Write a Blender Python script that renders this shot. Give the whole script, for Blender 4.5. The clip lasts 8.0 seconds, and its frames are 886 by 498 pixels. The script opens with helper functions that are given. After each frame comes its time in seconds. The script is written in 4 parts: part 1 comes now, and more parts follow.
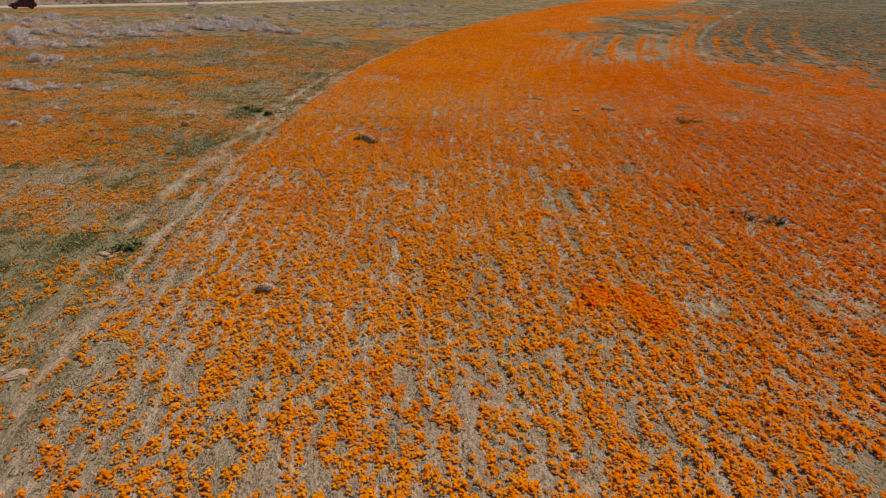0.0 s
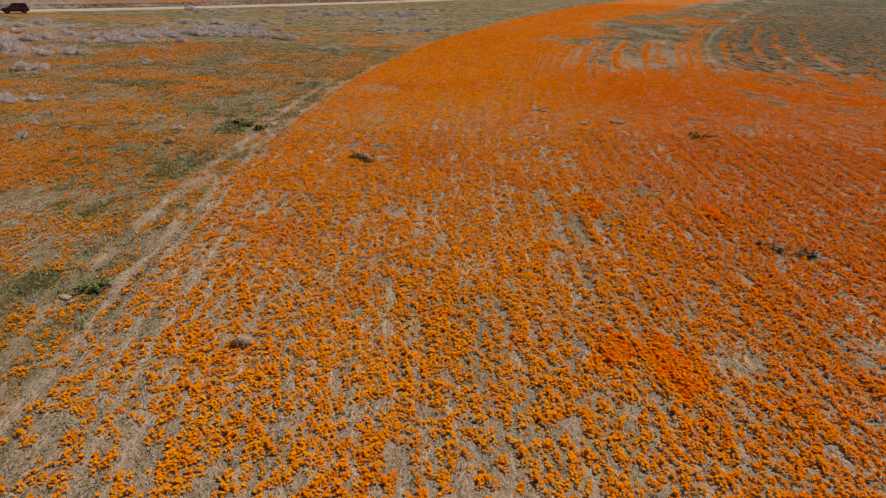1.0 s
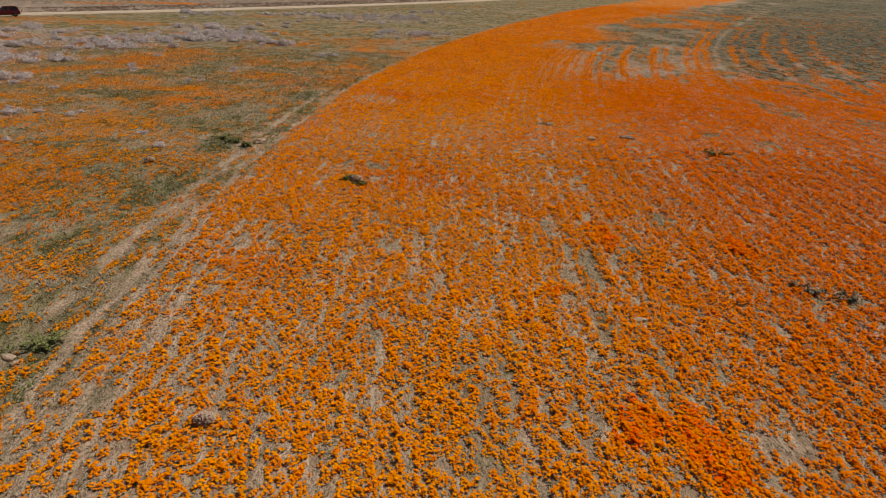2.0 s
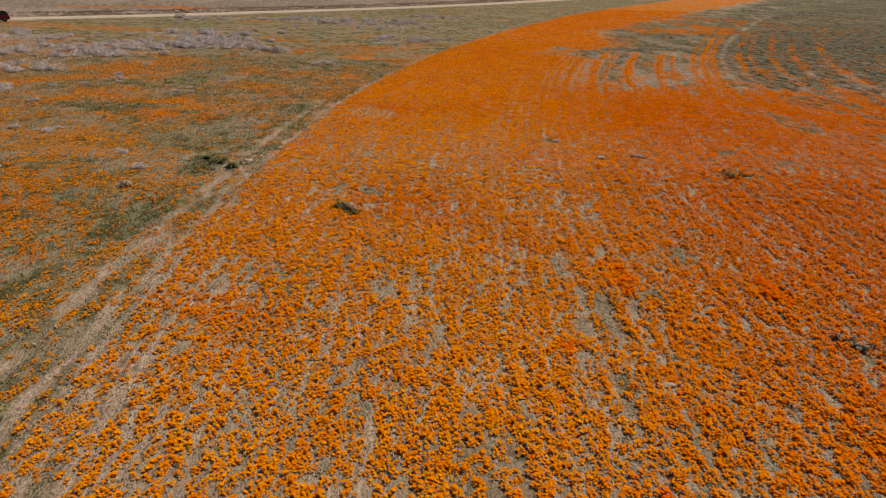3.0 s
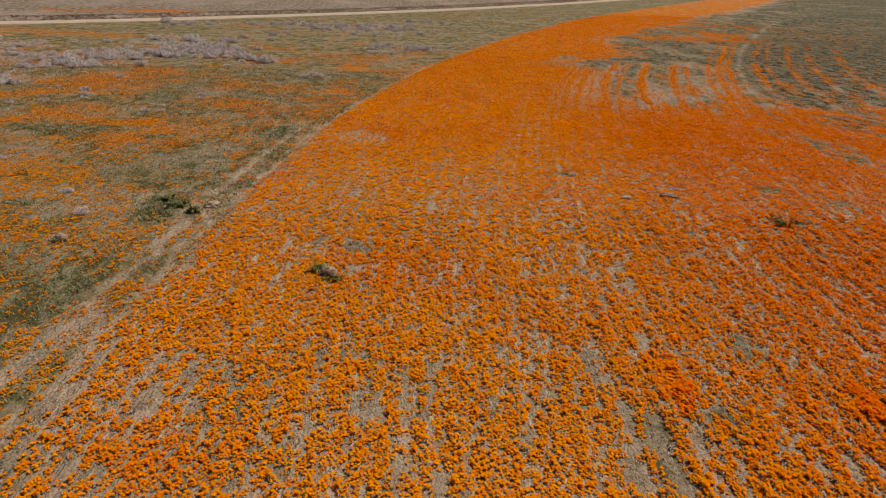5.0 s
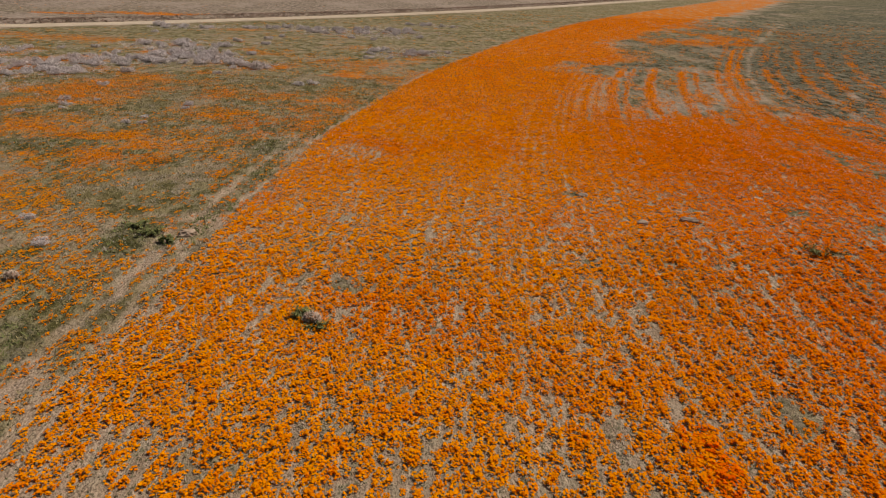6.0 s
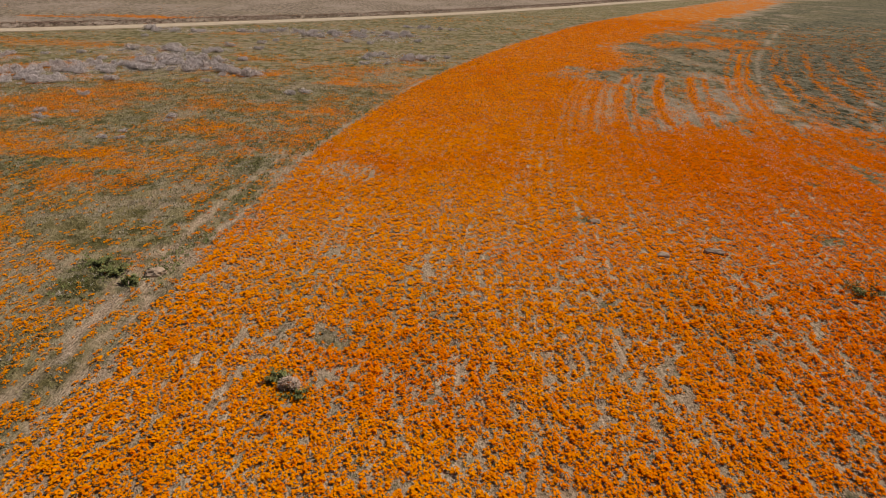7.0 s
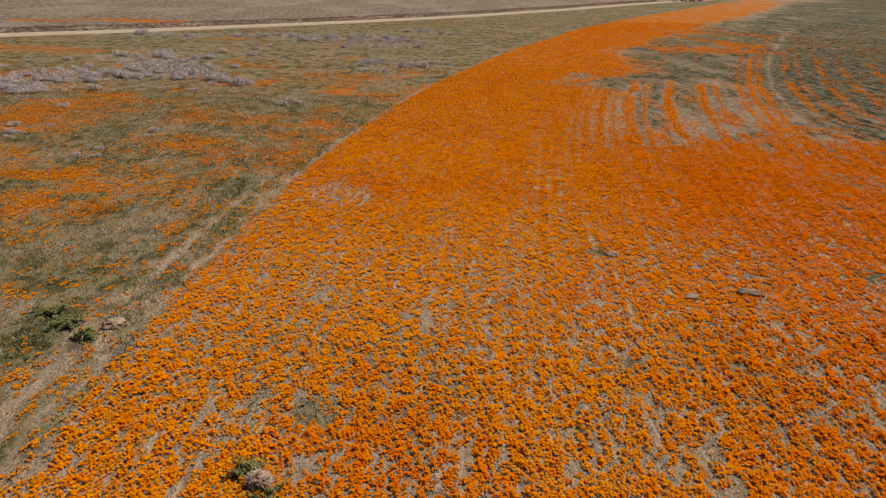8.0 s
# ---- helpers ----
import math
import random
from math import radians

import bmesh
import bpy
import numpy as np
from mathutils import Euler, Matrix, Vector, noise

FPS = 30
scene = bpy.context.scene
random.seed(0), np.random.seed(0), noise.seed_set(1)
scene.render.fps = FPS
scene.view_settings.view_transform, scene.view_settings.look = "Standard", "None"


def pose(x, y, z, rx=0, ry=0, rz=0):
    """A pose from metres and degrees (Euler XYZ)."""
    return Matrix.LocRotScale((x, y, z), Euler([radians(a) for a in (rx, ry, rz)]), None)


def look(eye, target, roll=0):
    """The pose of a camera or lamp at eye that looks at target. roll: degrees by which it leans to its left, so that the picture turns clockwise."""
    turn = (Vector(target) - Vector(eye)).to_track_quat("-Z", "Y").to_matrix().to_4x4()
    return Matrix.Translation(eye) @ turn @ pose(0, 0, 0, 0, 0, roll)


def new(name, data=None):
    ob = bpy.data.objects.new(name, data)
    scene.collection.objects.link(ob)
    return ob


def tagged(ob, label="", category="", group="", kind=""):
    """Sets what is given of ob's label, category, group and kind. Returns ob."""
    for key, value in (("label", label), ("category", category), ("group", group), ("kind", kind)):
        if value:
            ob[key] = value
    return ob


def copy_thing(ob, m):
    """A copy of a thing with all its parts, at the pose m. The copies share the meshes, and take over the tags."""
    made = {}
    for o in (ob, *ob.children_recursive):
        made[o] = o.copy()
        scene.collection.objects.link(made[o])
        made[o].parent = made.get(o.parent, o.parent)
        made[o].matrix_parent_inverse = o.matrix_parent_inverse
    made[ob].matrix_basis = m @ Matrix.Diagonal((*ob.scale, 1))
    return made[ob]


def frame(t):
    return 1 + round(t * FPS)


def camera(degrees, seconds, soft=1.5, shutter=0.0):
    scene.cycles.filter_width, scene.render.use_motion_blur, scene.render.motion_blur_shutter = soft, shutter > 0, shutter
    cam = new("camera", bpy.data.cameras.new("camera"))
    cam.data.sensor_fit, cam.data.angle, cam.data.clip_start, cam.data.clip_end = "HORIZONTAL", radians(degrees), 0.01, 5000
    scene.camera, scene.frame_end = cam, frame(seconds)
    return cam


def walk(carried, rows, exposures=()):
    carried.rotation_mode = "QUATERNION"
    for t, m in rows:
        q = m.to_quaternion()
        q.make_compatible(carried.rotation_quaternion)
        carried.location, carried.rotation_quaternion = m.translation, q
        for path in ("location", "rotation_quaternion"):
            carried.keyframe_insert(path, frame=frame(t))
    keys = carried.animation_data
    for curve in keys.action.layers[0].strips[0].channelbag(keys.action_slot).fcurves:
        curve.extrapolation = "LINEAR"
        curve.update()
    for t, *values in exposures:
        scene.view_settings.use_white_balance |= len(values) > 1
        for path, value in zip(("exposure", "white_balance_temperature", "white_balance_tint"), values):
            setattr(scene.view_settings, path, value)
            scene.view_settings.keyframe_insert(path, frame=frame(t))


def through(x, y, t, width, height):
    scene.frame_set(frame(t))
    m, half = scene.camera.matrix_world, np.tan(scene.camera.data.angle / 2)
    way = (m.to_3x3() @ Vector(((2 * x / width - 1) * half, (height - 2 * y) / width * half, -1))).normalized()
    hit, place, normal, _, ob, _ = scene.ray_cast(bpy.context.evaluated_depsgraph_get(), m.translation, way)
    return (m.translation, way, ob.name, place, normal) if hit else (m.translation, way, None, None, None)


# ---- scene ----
cam = camera(66.7, 8.0, soft=1.05, shutter=0.15)
PATH = [
    (0, (-6.734, 25.249, 10.567), (-6.607, 27.083, 9.78), 1.8),
    (0.5, (-6.669, 26.69, 10.671), (-6.541, 28.526, 9.886), 1.9),
    (1, (-6.541, 28.213, 10.814), (-6.416, 30.05, 10.032), 1.8),
    (1.5, (-6.389, 29.81, 10.982), (-6.266, 31.646, 10.2), 1.8),
    (3, (-6.107, 34.75, 11.511), (-5.983, 36.589, 10.735), 1.9),
    (3.5, (-6.074, 36.383, 11.648), (-5.946, 38.223, 10.874), 2.0),
    (4, (-5.986, 38.14, 11.74), (-5.858, 39.98, 10.967), 2.0),
    (4.5, (-5.942, 39.889, 11.803), (-5.812, 41.73, 11.03), 2.1),
    (6, (-5.659, 45.321, 11.96), (-5.527, 47.163, 11.191), 2.2),
    (6.5, (-5.541, 47.198, 12.008), (-5.408, 49.041, 11.242), 2.2),
    (7, (-5.438, 49.148, 12.178), (-5.304, 50.99, 11.41), 2.1),
    (7.5, (-5.366, 51.066, 12.297), (-5.231, 52.909, 11.531), 2.1),
    (8, (-5.232, 53.069, 12.371), (-5.099, 54.912, 11.607), 2.0),
]
walk(cam, [(t, look(e, g, r)) for t, e, g, r in PATH], [(0, 0.0, 7350, 16), (8, 0.0, 7350, 16)])

# ---------------------------------------------------------------- light
SUN_ELEVATION, SUN_AZIMUTH = 55.0, 58.0   # azimuth: degrees from +y towards +x
world = bpy.data.worlds.new("sky")
scene.world = world
world.use_nodes = True
_nt = world.node_tree
_sky = _nt.nodes.new("ShaderNodeTexSky")
_sky.sky_type = "NISHITA"
_sky.sun_disc = False
_sky.dust_density, _sky.ozone_density = 4.0, 0.4
_sky.sun_elevation = radians(SUN_ELEVATION)
_sky.sun_rotation = radians(SUN_AZIMUTH)
_nt.nodes["Background"].inputs["Strength"].default_value = 0.026
_nt.links.new(_sky.outputs[0], _nt.nodes["Background"].inputs["Color"])
sun = new("sun", bpy.data.lights.new("sun", "SUN"))
sun.data.energy, sun.data.angle, sun.data.color = 2.93, radians(0.55), (1.0, 0.94, 0.85)
_e, _a = radians(SUN_ELEVATION), radians(SUN_AZIMUTH)
_to_sun = Vector((math.sin(_a) * math.cos(_e), math.cos(_a) * math.cos(_e), math.sin(_e)))
sun.matrix_world = look(_to_sun * 300, (0, 0, 0))


# ---------------------------------------------------------------- materials
def material(name, rough=0.9, spec=0.2):
    m = bpy.data.materials.new(name)
    m.use_nodes = True
    b = m.node_tree.nodes["Principled BSDF"]
    b.inputs["Roughness"].default_value = rough
    b.inputs["Specular IOR Level"].default_value = spec
    return m, m.node_tree, b


def node(nt, kind, **values):
    n = nt.nodes.new(kind)
    for key, value in values.items():
        if key in ("blend_type", "data_type", "attribute_name", "operation", "noise_dimensions", "feature"):
            setattr_safe(n, key, value)
        else:
            n.inputs[key.replace("_", " ")].default_value = value
    return n


def setattr_safe(n, key, value):
    if key == "blend_type":
        n.blend_type = value
    elif key == "data_type":
        n.data_type = value
    elif key == "attribute_name":
        n.attribute_name = value
    elif key == "operation":
        n.operation = value
    elif key == "noise_dimensions":
        n.noise_dimensions = value
    else:
        n.feature = value


def mix(nt, fac, a, b, blend="MIX"):
    """Colour mix; a, b, fac are sockets or values."""
    n = nt.nodes.new("ShaderNodeMix")
    n.data_type, n.blend_type = "RGBA", blend
    for socket, value in ((n.inputs[0], fac), (n.inputs[6], a), (n.inputs[7], b)):
        if isinstance(value, bpy.types.NodeSocket):
            nt.links.new(value, socket)
        else:
            socket.default_value = value if not isinstance(value, tuple) else (*value, 1.0)
    return n.outputs[2]


def calc(nt, op, a, b=0.0, c=None):
    n = nt.nodes.new("ShaderNodeMath")
    n.operation = op
    for i, value in enumerate((a, b) if c is None else (a, b, c)):
        if isinstance(value, bpy.types.NodeSocket):
            nt.links.new(value, n.inputs[i])
        else:
            n.inputs[i].default_value = value
    return n.outputs[0]


def ramp(nt, value, lo, hi):
    """0 below lo, 1 above hi, smooth between."""
    n = nt.nodes.new("ShaderNodeMapRange")
    n.interpolation_type = "SMOOTHSTEP"
    nt.links.new(value, n.inputs[0])
    for i, v in ((1, lo), (2, hi)):
        if isinstance(v, bpy.types.NodeSocket):
            nt.links.new(v, n.inputs[i])
        else:
            n.inputs[i].default_value = v
    return n.outputs[0]


def noise_at(nt, scale, detail=3.0, stretch=(1, 1, 1), rough=0.55):
    g = nt.nodes.new("ShaderNodeNewGeometry")
    m = nt.nodes.new("ShaderNodeMapping")
    m.inputs["Scale"].default_value = stretch
    nt.links.new(g.outputs["Position"], m.inputs["Vector"])
    n = nt.nodes.new("ShaderNodeTexNoise")
    n.inputs["Scale"].default_value = scale
    n.inputs["Detail"].default_value = detail
    n.inputs["Roughness"].default_value = rough
    nt.links.new(m.outputs[0], n.inputs["Vector"])
    return n.outputs["Fac"]


def bumped(nt, bsdf, height, strength, distance):
    b = nt.nodes.new("ShaderNodeBump")
    b.inputs["Strength"].default_value = strength
    b.inputs["Distance"].default_value = distance
    nt.links.new(height, b.inputs["Height"])
    nt.links.new(b.outputs[0], bsdf.inputs["Normal"])


def island_random(nt):
    return nt.nodes.new("ShaderNodeNewGeometry").outputs["Random Per Island"]


def plant_material(name, dark, light, accent=None, rough=0.8, patch=0.35, through=0.0, spec=0.1, east=False):
    """Leaf or petal colour: varies leaf by leaf and over patches of a few metres."""
    m, nt, b = material(name, rough, spec)
    r = island_random(nt)
    clump = ramp(nt, noise_at(nt, 2.4, 2.0), 0.3, 0.7)
    c = mix(nt, calc(nt, "MULTIPLY_ADD", clump, 0.55, calc(nt, "MULTIPLY", r, 0.45)), dark, light)
    if accent:
        wide = ramp(nt, noise_at(nt, patch, 2.0), 0.48, 0.72)
        if east:      # petals redder and darker to the east, partly painting in lens falloff
            xyz = nt.nodes.new("ShaderNodeSeparateXYZ")
            nt.links.new(nt.nodes.new("ShaderNodeNewGeometry").outputs["Position"], xyz.inputs[0])
            wide = calc(nt, "MAXIMUM", calc(nt, "MULTIPLY", wide, 0.7), calc(nt, "MULTIPLY", ramp(nt, calc(nt, "SUBTRACT", xyz.outputs[0], calc(nt, "MULTIPLY", xyz.outputs[1], 0.12)), -10.0, 6.0),
                                                                                   calc(nt, "SUBTRACT", 1.0, calc(nt, "MULTIPLY", ramp(nt, xyz.outputs[1], 90.0, 120.0), 0.7))))
            wide = calc(nt, "MULTIPLY", wide, 0.85)
            # and the wild flowers of the western meadow are yellower
            west = calc(nt, "SUBTRACT", xyz.outputs[0], calc(nt, "MULTIPLY", calc(nt, "MAXIMUM", calc(nt, "SUBTRACT", xyz.outputs[1], 85.0), 0.0), 0.36))
            c = mix(nt, calc(nt, "MULTIPLY", calc(nt, "SUBTRACT", 1.0, ramp(nt, west, -18.0, -14.0)), 0.35), c, (0.76, 0.32, 0.012))
        r2 = calc(nt, "FRACT", calc(nt, "MULTIPLY", r, 7.13))
        c = mix(nt, calc(nt, "MULTIPLY", wide, calc(nt, "MULTIPLY_ADD", r2, 0.6, 0.4)), c, accent)
    nt.links.new(c, b.inputs["Base Color"])
    if through:
        t = nt.nodes.new("ShaderNodeBsdfTranslucent")
        nt.links.new(c, t.inputs["Color"])
        s = nt.nodes.new("ShaderNodeMixShader")
        s.inputs[0].default_value = through
        out = nt.nodes["Material Output"]
        nt.links.new(b.outputs[0], s.inputs[1])
        nt.links.new(t.outputs[0], s.inputs[2])
        nt.links.new(s.outputs[0], out.inputs["Surface"])
    return m


def ground_material():
    m, nt, b = material("field_soil", 0.95, 0.1)
    at = nt.nodes.new("ShaderNodeAttribute")
    at.attribute_name = "cover"
    sep = nt.nodes.new("ShaderNodeSeparateColor")
    nt.links.new(at.outputs["Color"], sep.inputs[0])
    poppy, green, bare = sep.outputs[0], sep.outputs[1], sep.outputs[2]
    dry = at.outputs["Alpha"]
    fine = noise_at(nt, 11.0, 5.0, (1, 0.7, 1), 0.65)
    mid = noise_at(nt, 2.2, 5.0, (1, 0.6, 1), 0.6)
    wide = noise_at(nt, 0.16, 3.0)
    rows = noise_at(nt, 1.0, 4.0, (5.0, 0.5, 1), 0.6)
    soil = mix(nt, ramp(nt, mid, 0.40, 0.60), (0.36, 0.265, 0.185), (0.61, 0.465, 0.35))
    soil = mix(nt, calc(nt, "MULTIPLY", ramp(nt, wide, 0.42, 0.62), 0.45), soil, (0.42, 0.33, 0.25))
    herb = mix(nt, ramp(nt, fine, 0.40, 0.60), (0.22, 0.21, 0.135), (0.44, 0.405, 0.31))
    soil = mix(nt, calc(nt, "MULTIPLY", ramp(nt, calc(nt, "ADD", mid, calc(nt, "MULTIPLY", wide, 0.5)), 0.70, 0.86), 0.6), soil, herb)
    soil = mix(nt, calc(nt, "MULTIPLY", ramp(nt, rows, 0.52, 0.66), 0.55), soil, (0.76, 0.62, 0.485))
    soil = mix(nt, calc(nt, "MULTIPLY", ramp(nt, fine, 0.52, 0.62), 0.7), soil, (0.11, 0.095, 0.055))
    far_fine = noise_at(nt, 1.5, 6.0, (0.6, 0.3, 1), 0.75)
    straw = mix(nt, ramp(nt, far_fine, 0.43, 0.57), (0.14, 0.115, 0.09), (0.39, 0.33, 0.285))
    straw = mix(nt, calc(nt, "MULTIPLY", ramp(nt, noise_at(nt, 0.05, 3.0, (1, 0.4, 1)), 0.45, 0.6), 0.5), straw, (0.46, 0.39, 0.345))
    soil = mix(nt, dry, soil, straw)
    leaf = mix(nt, ramp(nt, far_fine, 0.43, 0.57), (0.105, 0.10, 0.036), (0.30, 0.268, 0.155))
    leaf = mix(nt, calc(nt, "MULTIPLY", ramp(nt, wide, 0.48, 0.62), 0.45), leaf, (0.27, 0.225, 0.125))
    leaf = mix(nt, calc(nt, "MULTIPLY", ramp(nt, noise_at(nt, 0.75, 5.0, (1, 0.8, 1), 0.7), 0.50, 0.62), 0.6), leaf, (0.38, 0.34, 0.265))
    leaf = mix(nt, calc(nt, "MULTIPLY", ramp(nt, noise_at(nt, 1.1, 5.0, (0.8, 1, 1), 0.7), 0.53, 0.64), 0.7), leaf, (0.062, 0.065, 0.03))
    # share of the dark weed tone; lens falloff is painted in with it
    dark_mask = nt.nodes.new("ShaderNodeAttribute")
    dark_mask.attribute_name = "dark_leaf"
    rank = mix(nt, ramp(nt, far_fine, 0.43, 0.57), (0.034, 0.040, 0.020), (0.215, 0.205, 0.15))
    leaf = mix(nt, dark_mask.outputs["Fac"], leaf, rank)
    soil = mix(nt, ramp(nt, calc(nt, "ADD", green, calc(nt, "MULTIPLY", mid, 0.6)), 0.40, 0.95), soil, leaf)
    petal = mix(nt, ramp(nt, noise_at(nt, 0.5, 4.0), 0.35, 0.65), (0.54, 0.135, 0.002), (0.68, 0.225, 0.005))
    speck = noise_at(nt, 3.4, 5.0, (1.0, 0.35, 1.0), 0.75)
    lack = calc(nt, "SUBTRACT", 0.72, calc(nt, "MULTIPLY", poppy, 0.56))
    soil = mix(nt, ramp(nt, speck, lack, calc(nt, "ADD", lack, 0.26)), soil, petal)
    pale = mix(nt, ramp(nt, fine, 0.38, 0.60), (0.64, 0.51, 0.40), (0.38, 0.29, 0.215))
    c = mix(nt, calc(nt, "MULTIPLY", bare, calc(nt, "MULTIPLY_ADD", ramp(nt, mid, 0.35, 0.6), 0.3, 0.75)), soil, pale)
    nt.links.new(c, b.inputs["Base Color"])
    bumped(nt, b, calc(nt, "ADD", fine, calc(nt, "MULTIPLY", mid, 2.5)), 1.0, 0.12)
    return m


def grainy(name, dark, light, scale, rough=0.9, bump=0.3, distance=0.02):
    m, nt, b = material(name, rough, 0.2)
    n1, n2 = noise_at(nt, scale, 4.0), noise_at(nt, scale * 0.13, 3.0)
    c = mix(nt, ramp(nt, n1, 0.3, 0.7), dark, light)
    c = mix(nt, calc(nt, "MULTIPLY", ramp(nt, n2, 0.4, 0.65), 0.35), c, tuple(v * 0.72 for v in dark))
    nt.links.new(c, b.inputs["Base Color"])
    bumped(nt, b, n1, bump, distance)
    return m


SOIL = ground_material()
PETAL = plant_material("poppy_petal", (0.84, 0.218, 0.002), (0.95, 0.392, 0.004), (0.81, 0.14, 0.002), 0.8, 0.10, 0.2, 0.0, east=True)
RED_PETAL = plant_material("deep_poppy_petal", (0.84, 0.12, 0.002), (0.94, 0.23, 0.003), None, 0.8, 0.10, 0.2, 0.0)
FOLIAGE = plant_material("poppy_leaf", (0.05, 0.055, 0.02), (0.17, 0.17, 0.07), None, 0.85)
STRAW = plant_material("dry_grass_blade", (0.42, 0.32, 0.25), (0.68, 0.55, 0.45), (0.28, 0.245, 0.14), 0.85, 0.5)
WEED = plant_material("green_weed_leaf", (0.115, 0.145, 0.05), (0.29, 0.325, 0.14), None, 0.8)
HERB = plant_material("herb_rosette", (0.08, 0.085, 0.04), (0.36, 0.34, 0.22), (0.27, 0.265, 0.18), 0.9, 0.3)
GREY_WEED = plant_material("grey_weed_leaf", (0.10, 0.108, 0.07), (0.40, 0.385, 0.315), None, 0.85)
PALE = plant_material("bleached_tuft", (0.30, 0.27, 0.225), (0.56, 0.52, 0.47), None, 0.9)
WEED_DRY = plant_material("tumbleweed_twig", (0.42, 0.33, 0.275), (0.66, 0.54, 0.46), None, 0.9)
MEADOW = plant_material("meadow_grass_blade", (0.15, 0.145, 0.055), (0.38, 0.34, 0.185), (0.48, 0.41, 0.29), 0.85, 0.25)
SCRUB = plant_material("scrub_twig", (0.50, 0.465, 0.465), (0.78, 0.73, 0.735), None, 0.9)
TWIG = plant_material("shrub_twig", (0.60, 0.56, 0.57), (0.84, 0.79, 0.80), None, 0.9)
STEM = grainy("shrub_stem", (0.16, 0.13, 0.11), (0.30, 0.25, 0.21), 30.0)
BANK = plant_material("roadside_brush", (0.28, 0.20, 0.16), (0.48, 0.37, 0.305), None, 0.9)
GRAVEL = grainy("road_dirt", (0.50, 0.425, 0.33), (0.64, 0.56, 0.45), 2.5, 0.95, 0.3, 0.02)
STONE = grainy("field_stone", (0.42, 0.325, 0.25), (0.60, 0.48, 0.38), 7.0, 0.9, 0.5, 0.03)
CLOD = grainy("earth_clod", (0.34, 0.265, 0.215), (0.50, 0.40, 0.335), 9.0, 0.95, 0.6, 0.04)


# ---------------------------------------------------------------- the lie of the land
def lattice(ix, iy, seed):
    h = (ix.astype(np.int64) * 374761393 + iy.astype(np.int64) * 668265263 + seed * 1442695041) & 0xFFFFFFFF
    h = ((h ^ (h >> 13)) * 1274126177) & 0xFFFFFFFF
    return ((h ^ (h >> 16)) & 0xFFFF) / 65535.0


def value_noise(x, y, seed):
    ix, iy = np.floor(x), np.floor(y)
    fx, fy = x - ix, y - iy
    fx, fy = fx * fx * (3 - 2 * fx), fy * fy * (3 - 2 * fy)
    a = lattice(ix, iy, seed) * (1 - fx) + lattice(ix + 1, iy, seed) * fx
    b = lattice(ix, iy + 1, seed) * (1 - fx) + lattice(ix + 1, iy + 1, seed) * fx
    return a * (1 - fy) + b * fy


def fbm(x, y, sx, sy, seed, octaves=3):
    """Smooth noise 0..1 with features about sx by sy metres."""
    total, weight, amp = 0.0, 0.0, 1.0
    for o in range(octaves):
        k = 2.0 ** o
        total = total + amp * value_noise(x / sx * k + 17.3 * o, y / sy * k + 5.1 * o, seed + o)
        weight += amp
        amp *= 0.55
    return np.clip((total / weight - 0.5) * 1.5 + 0.5, 0, 1)


def smooth(v, lo, hi):
    t = np.clip((v - lo) / (hi - lo), 0, 1)
    return t * t * (3 - 2 * t)


# the edge of the sown field: the rut that bounds the poppies, x at each y
EDGE_Y = (0, 20, 38, 47, 57, 68, 80, 99, 125, 159, 172, 229, 271, 416, 700, 2000)
EDGE_X = (-15.5, -15.2, -15.7, -16.6, -16.2, -15.5, -14.3, -10.9, -4.4, 8.2, 13.5, 40.4, 63.9, 153.7, 330, 1100)
_ys = np.arange(0.0, 2000.0, 1.0)
_xs = np.interp(_ys, EDGE_Y, EDGE_X)
for _ in range(3):
    _pad = np.pad(_xs, 6, mode="reflect", reflect_type="odd")
    _xs = np.convolve(_pad, np.ones(13) / 13, "valid")


def edge_x(y):
    return np.interp(y, _ys, _xs)


# how far the drill rows have spread from one another, at each y
SPREAD_Y = (0, 36, 60, 100, 116, 128, 138, 151, 175, 215, 256, 290, 416, 2000)
SPREAD = (0.94, 0.97, 1.0, 1.03, 1.05, 1.075, 1.09, 1.13, 1.21, 1.34, 1.47, 1.65, 2.1, 5.0)


def across(x, y):
    """Metres across the drill rows, which spread and bend with the field's edge."""
    return (x - edge_x(y)) / np.interp(y, SPREAD_Y, SPREAD)


# the dirt road's middle line
ROAD = ((-400, -60), (-160, 105), (-83, 166), (-57, 185.5), (-41.5, 203), (-23.5, 220), (10, 258), (58, 323), (104, 392), (150, 455), (420, 800))
_rd = np.array(ROAD, float)
_seg = np.r_[0, np.cumsum(np.hypot(*np.diff(_rd, axis=0).T))]
_rs = np.arange(0, _seg[-1], 3.0)
_rx, _ry = np.interp(_rs, _seg, _rd[:, 0]), np.interp(_rs, _seg, _rd[:, 1])
for _ in range(3):
    _rx = np.convolve(np.pad(_rx, 4, mode="reflect", reflect_type="odd"), np.ones(9) / 9, "valid")
    _ry = np.convolve(np.pad(_ry, 4, mode="reflect", reflect_type="odd"), np.ones(9) / 9, "valid")
_order = np.argsort(_rx)


def road_side(x, y):
    """Metres beyond the road's middle line, about square to it (negative on the field's side)."""
    slope = np.gradient(_ry[_order], _rx[_order])
    dy = y - np.interp(x, _rx[_order], _ry[_order])
    return dy / np.sqrt(1 + np.interp(x, _rx[_order], slope) ** 2)


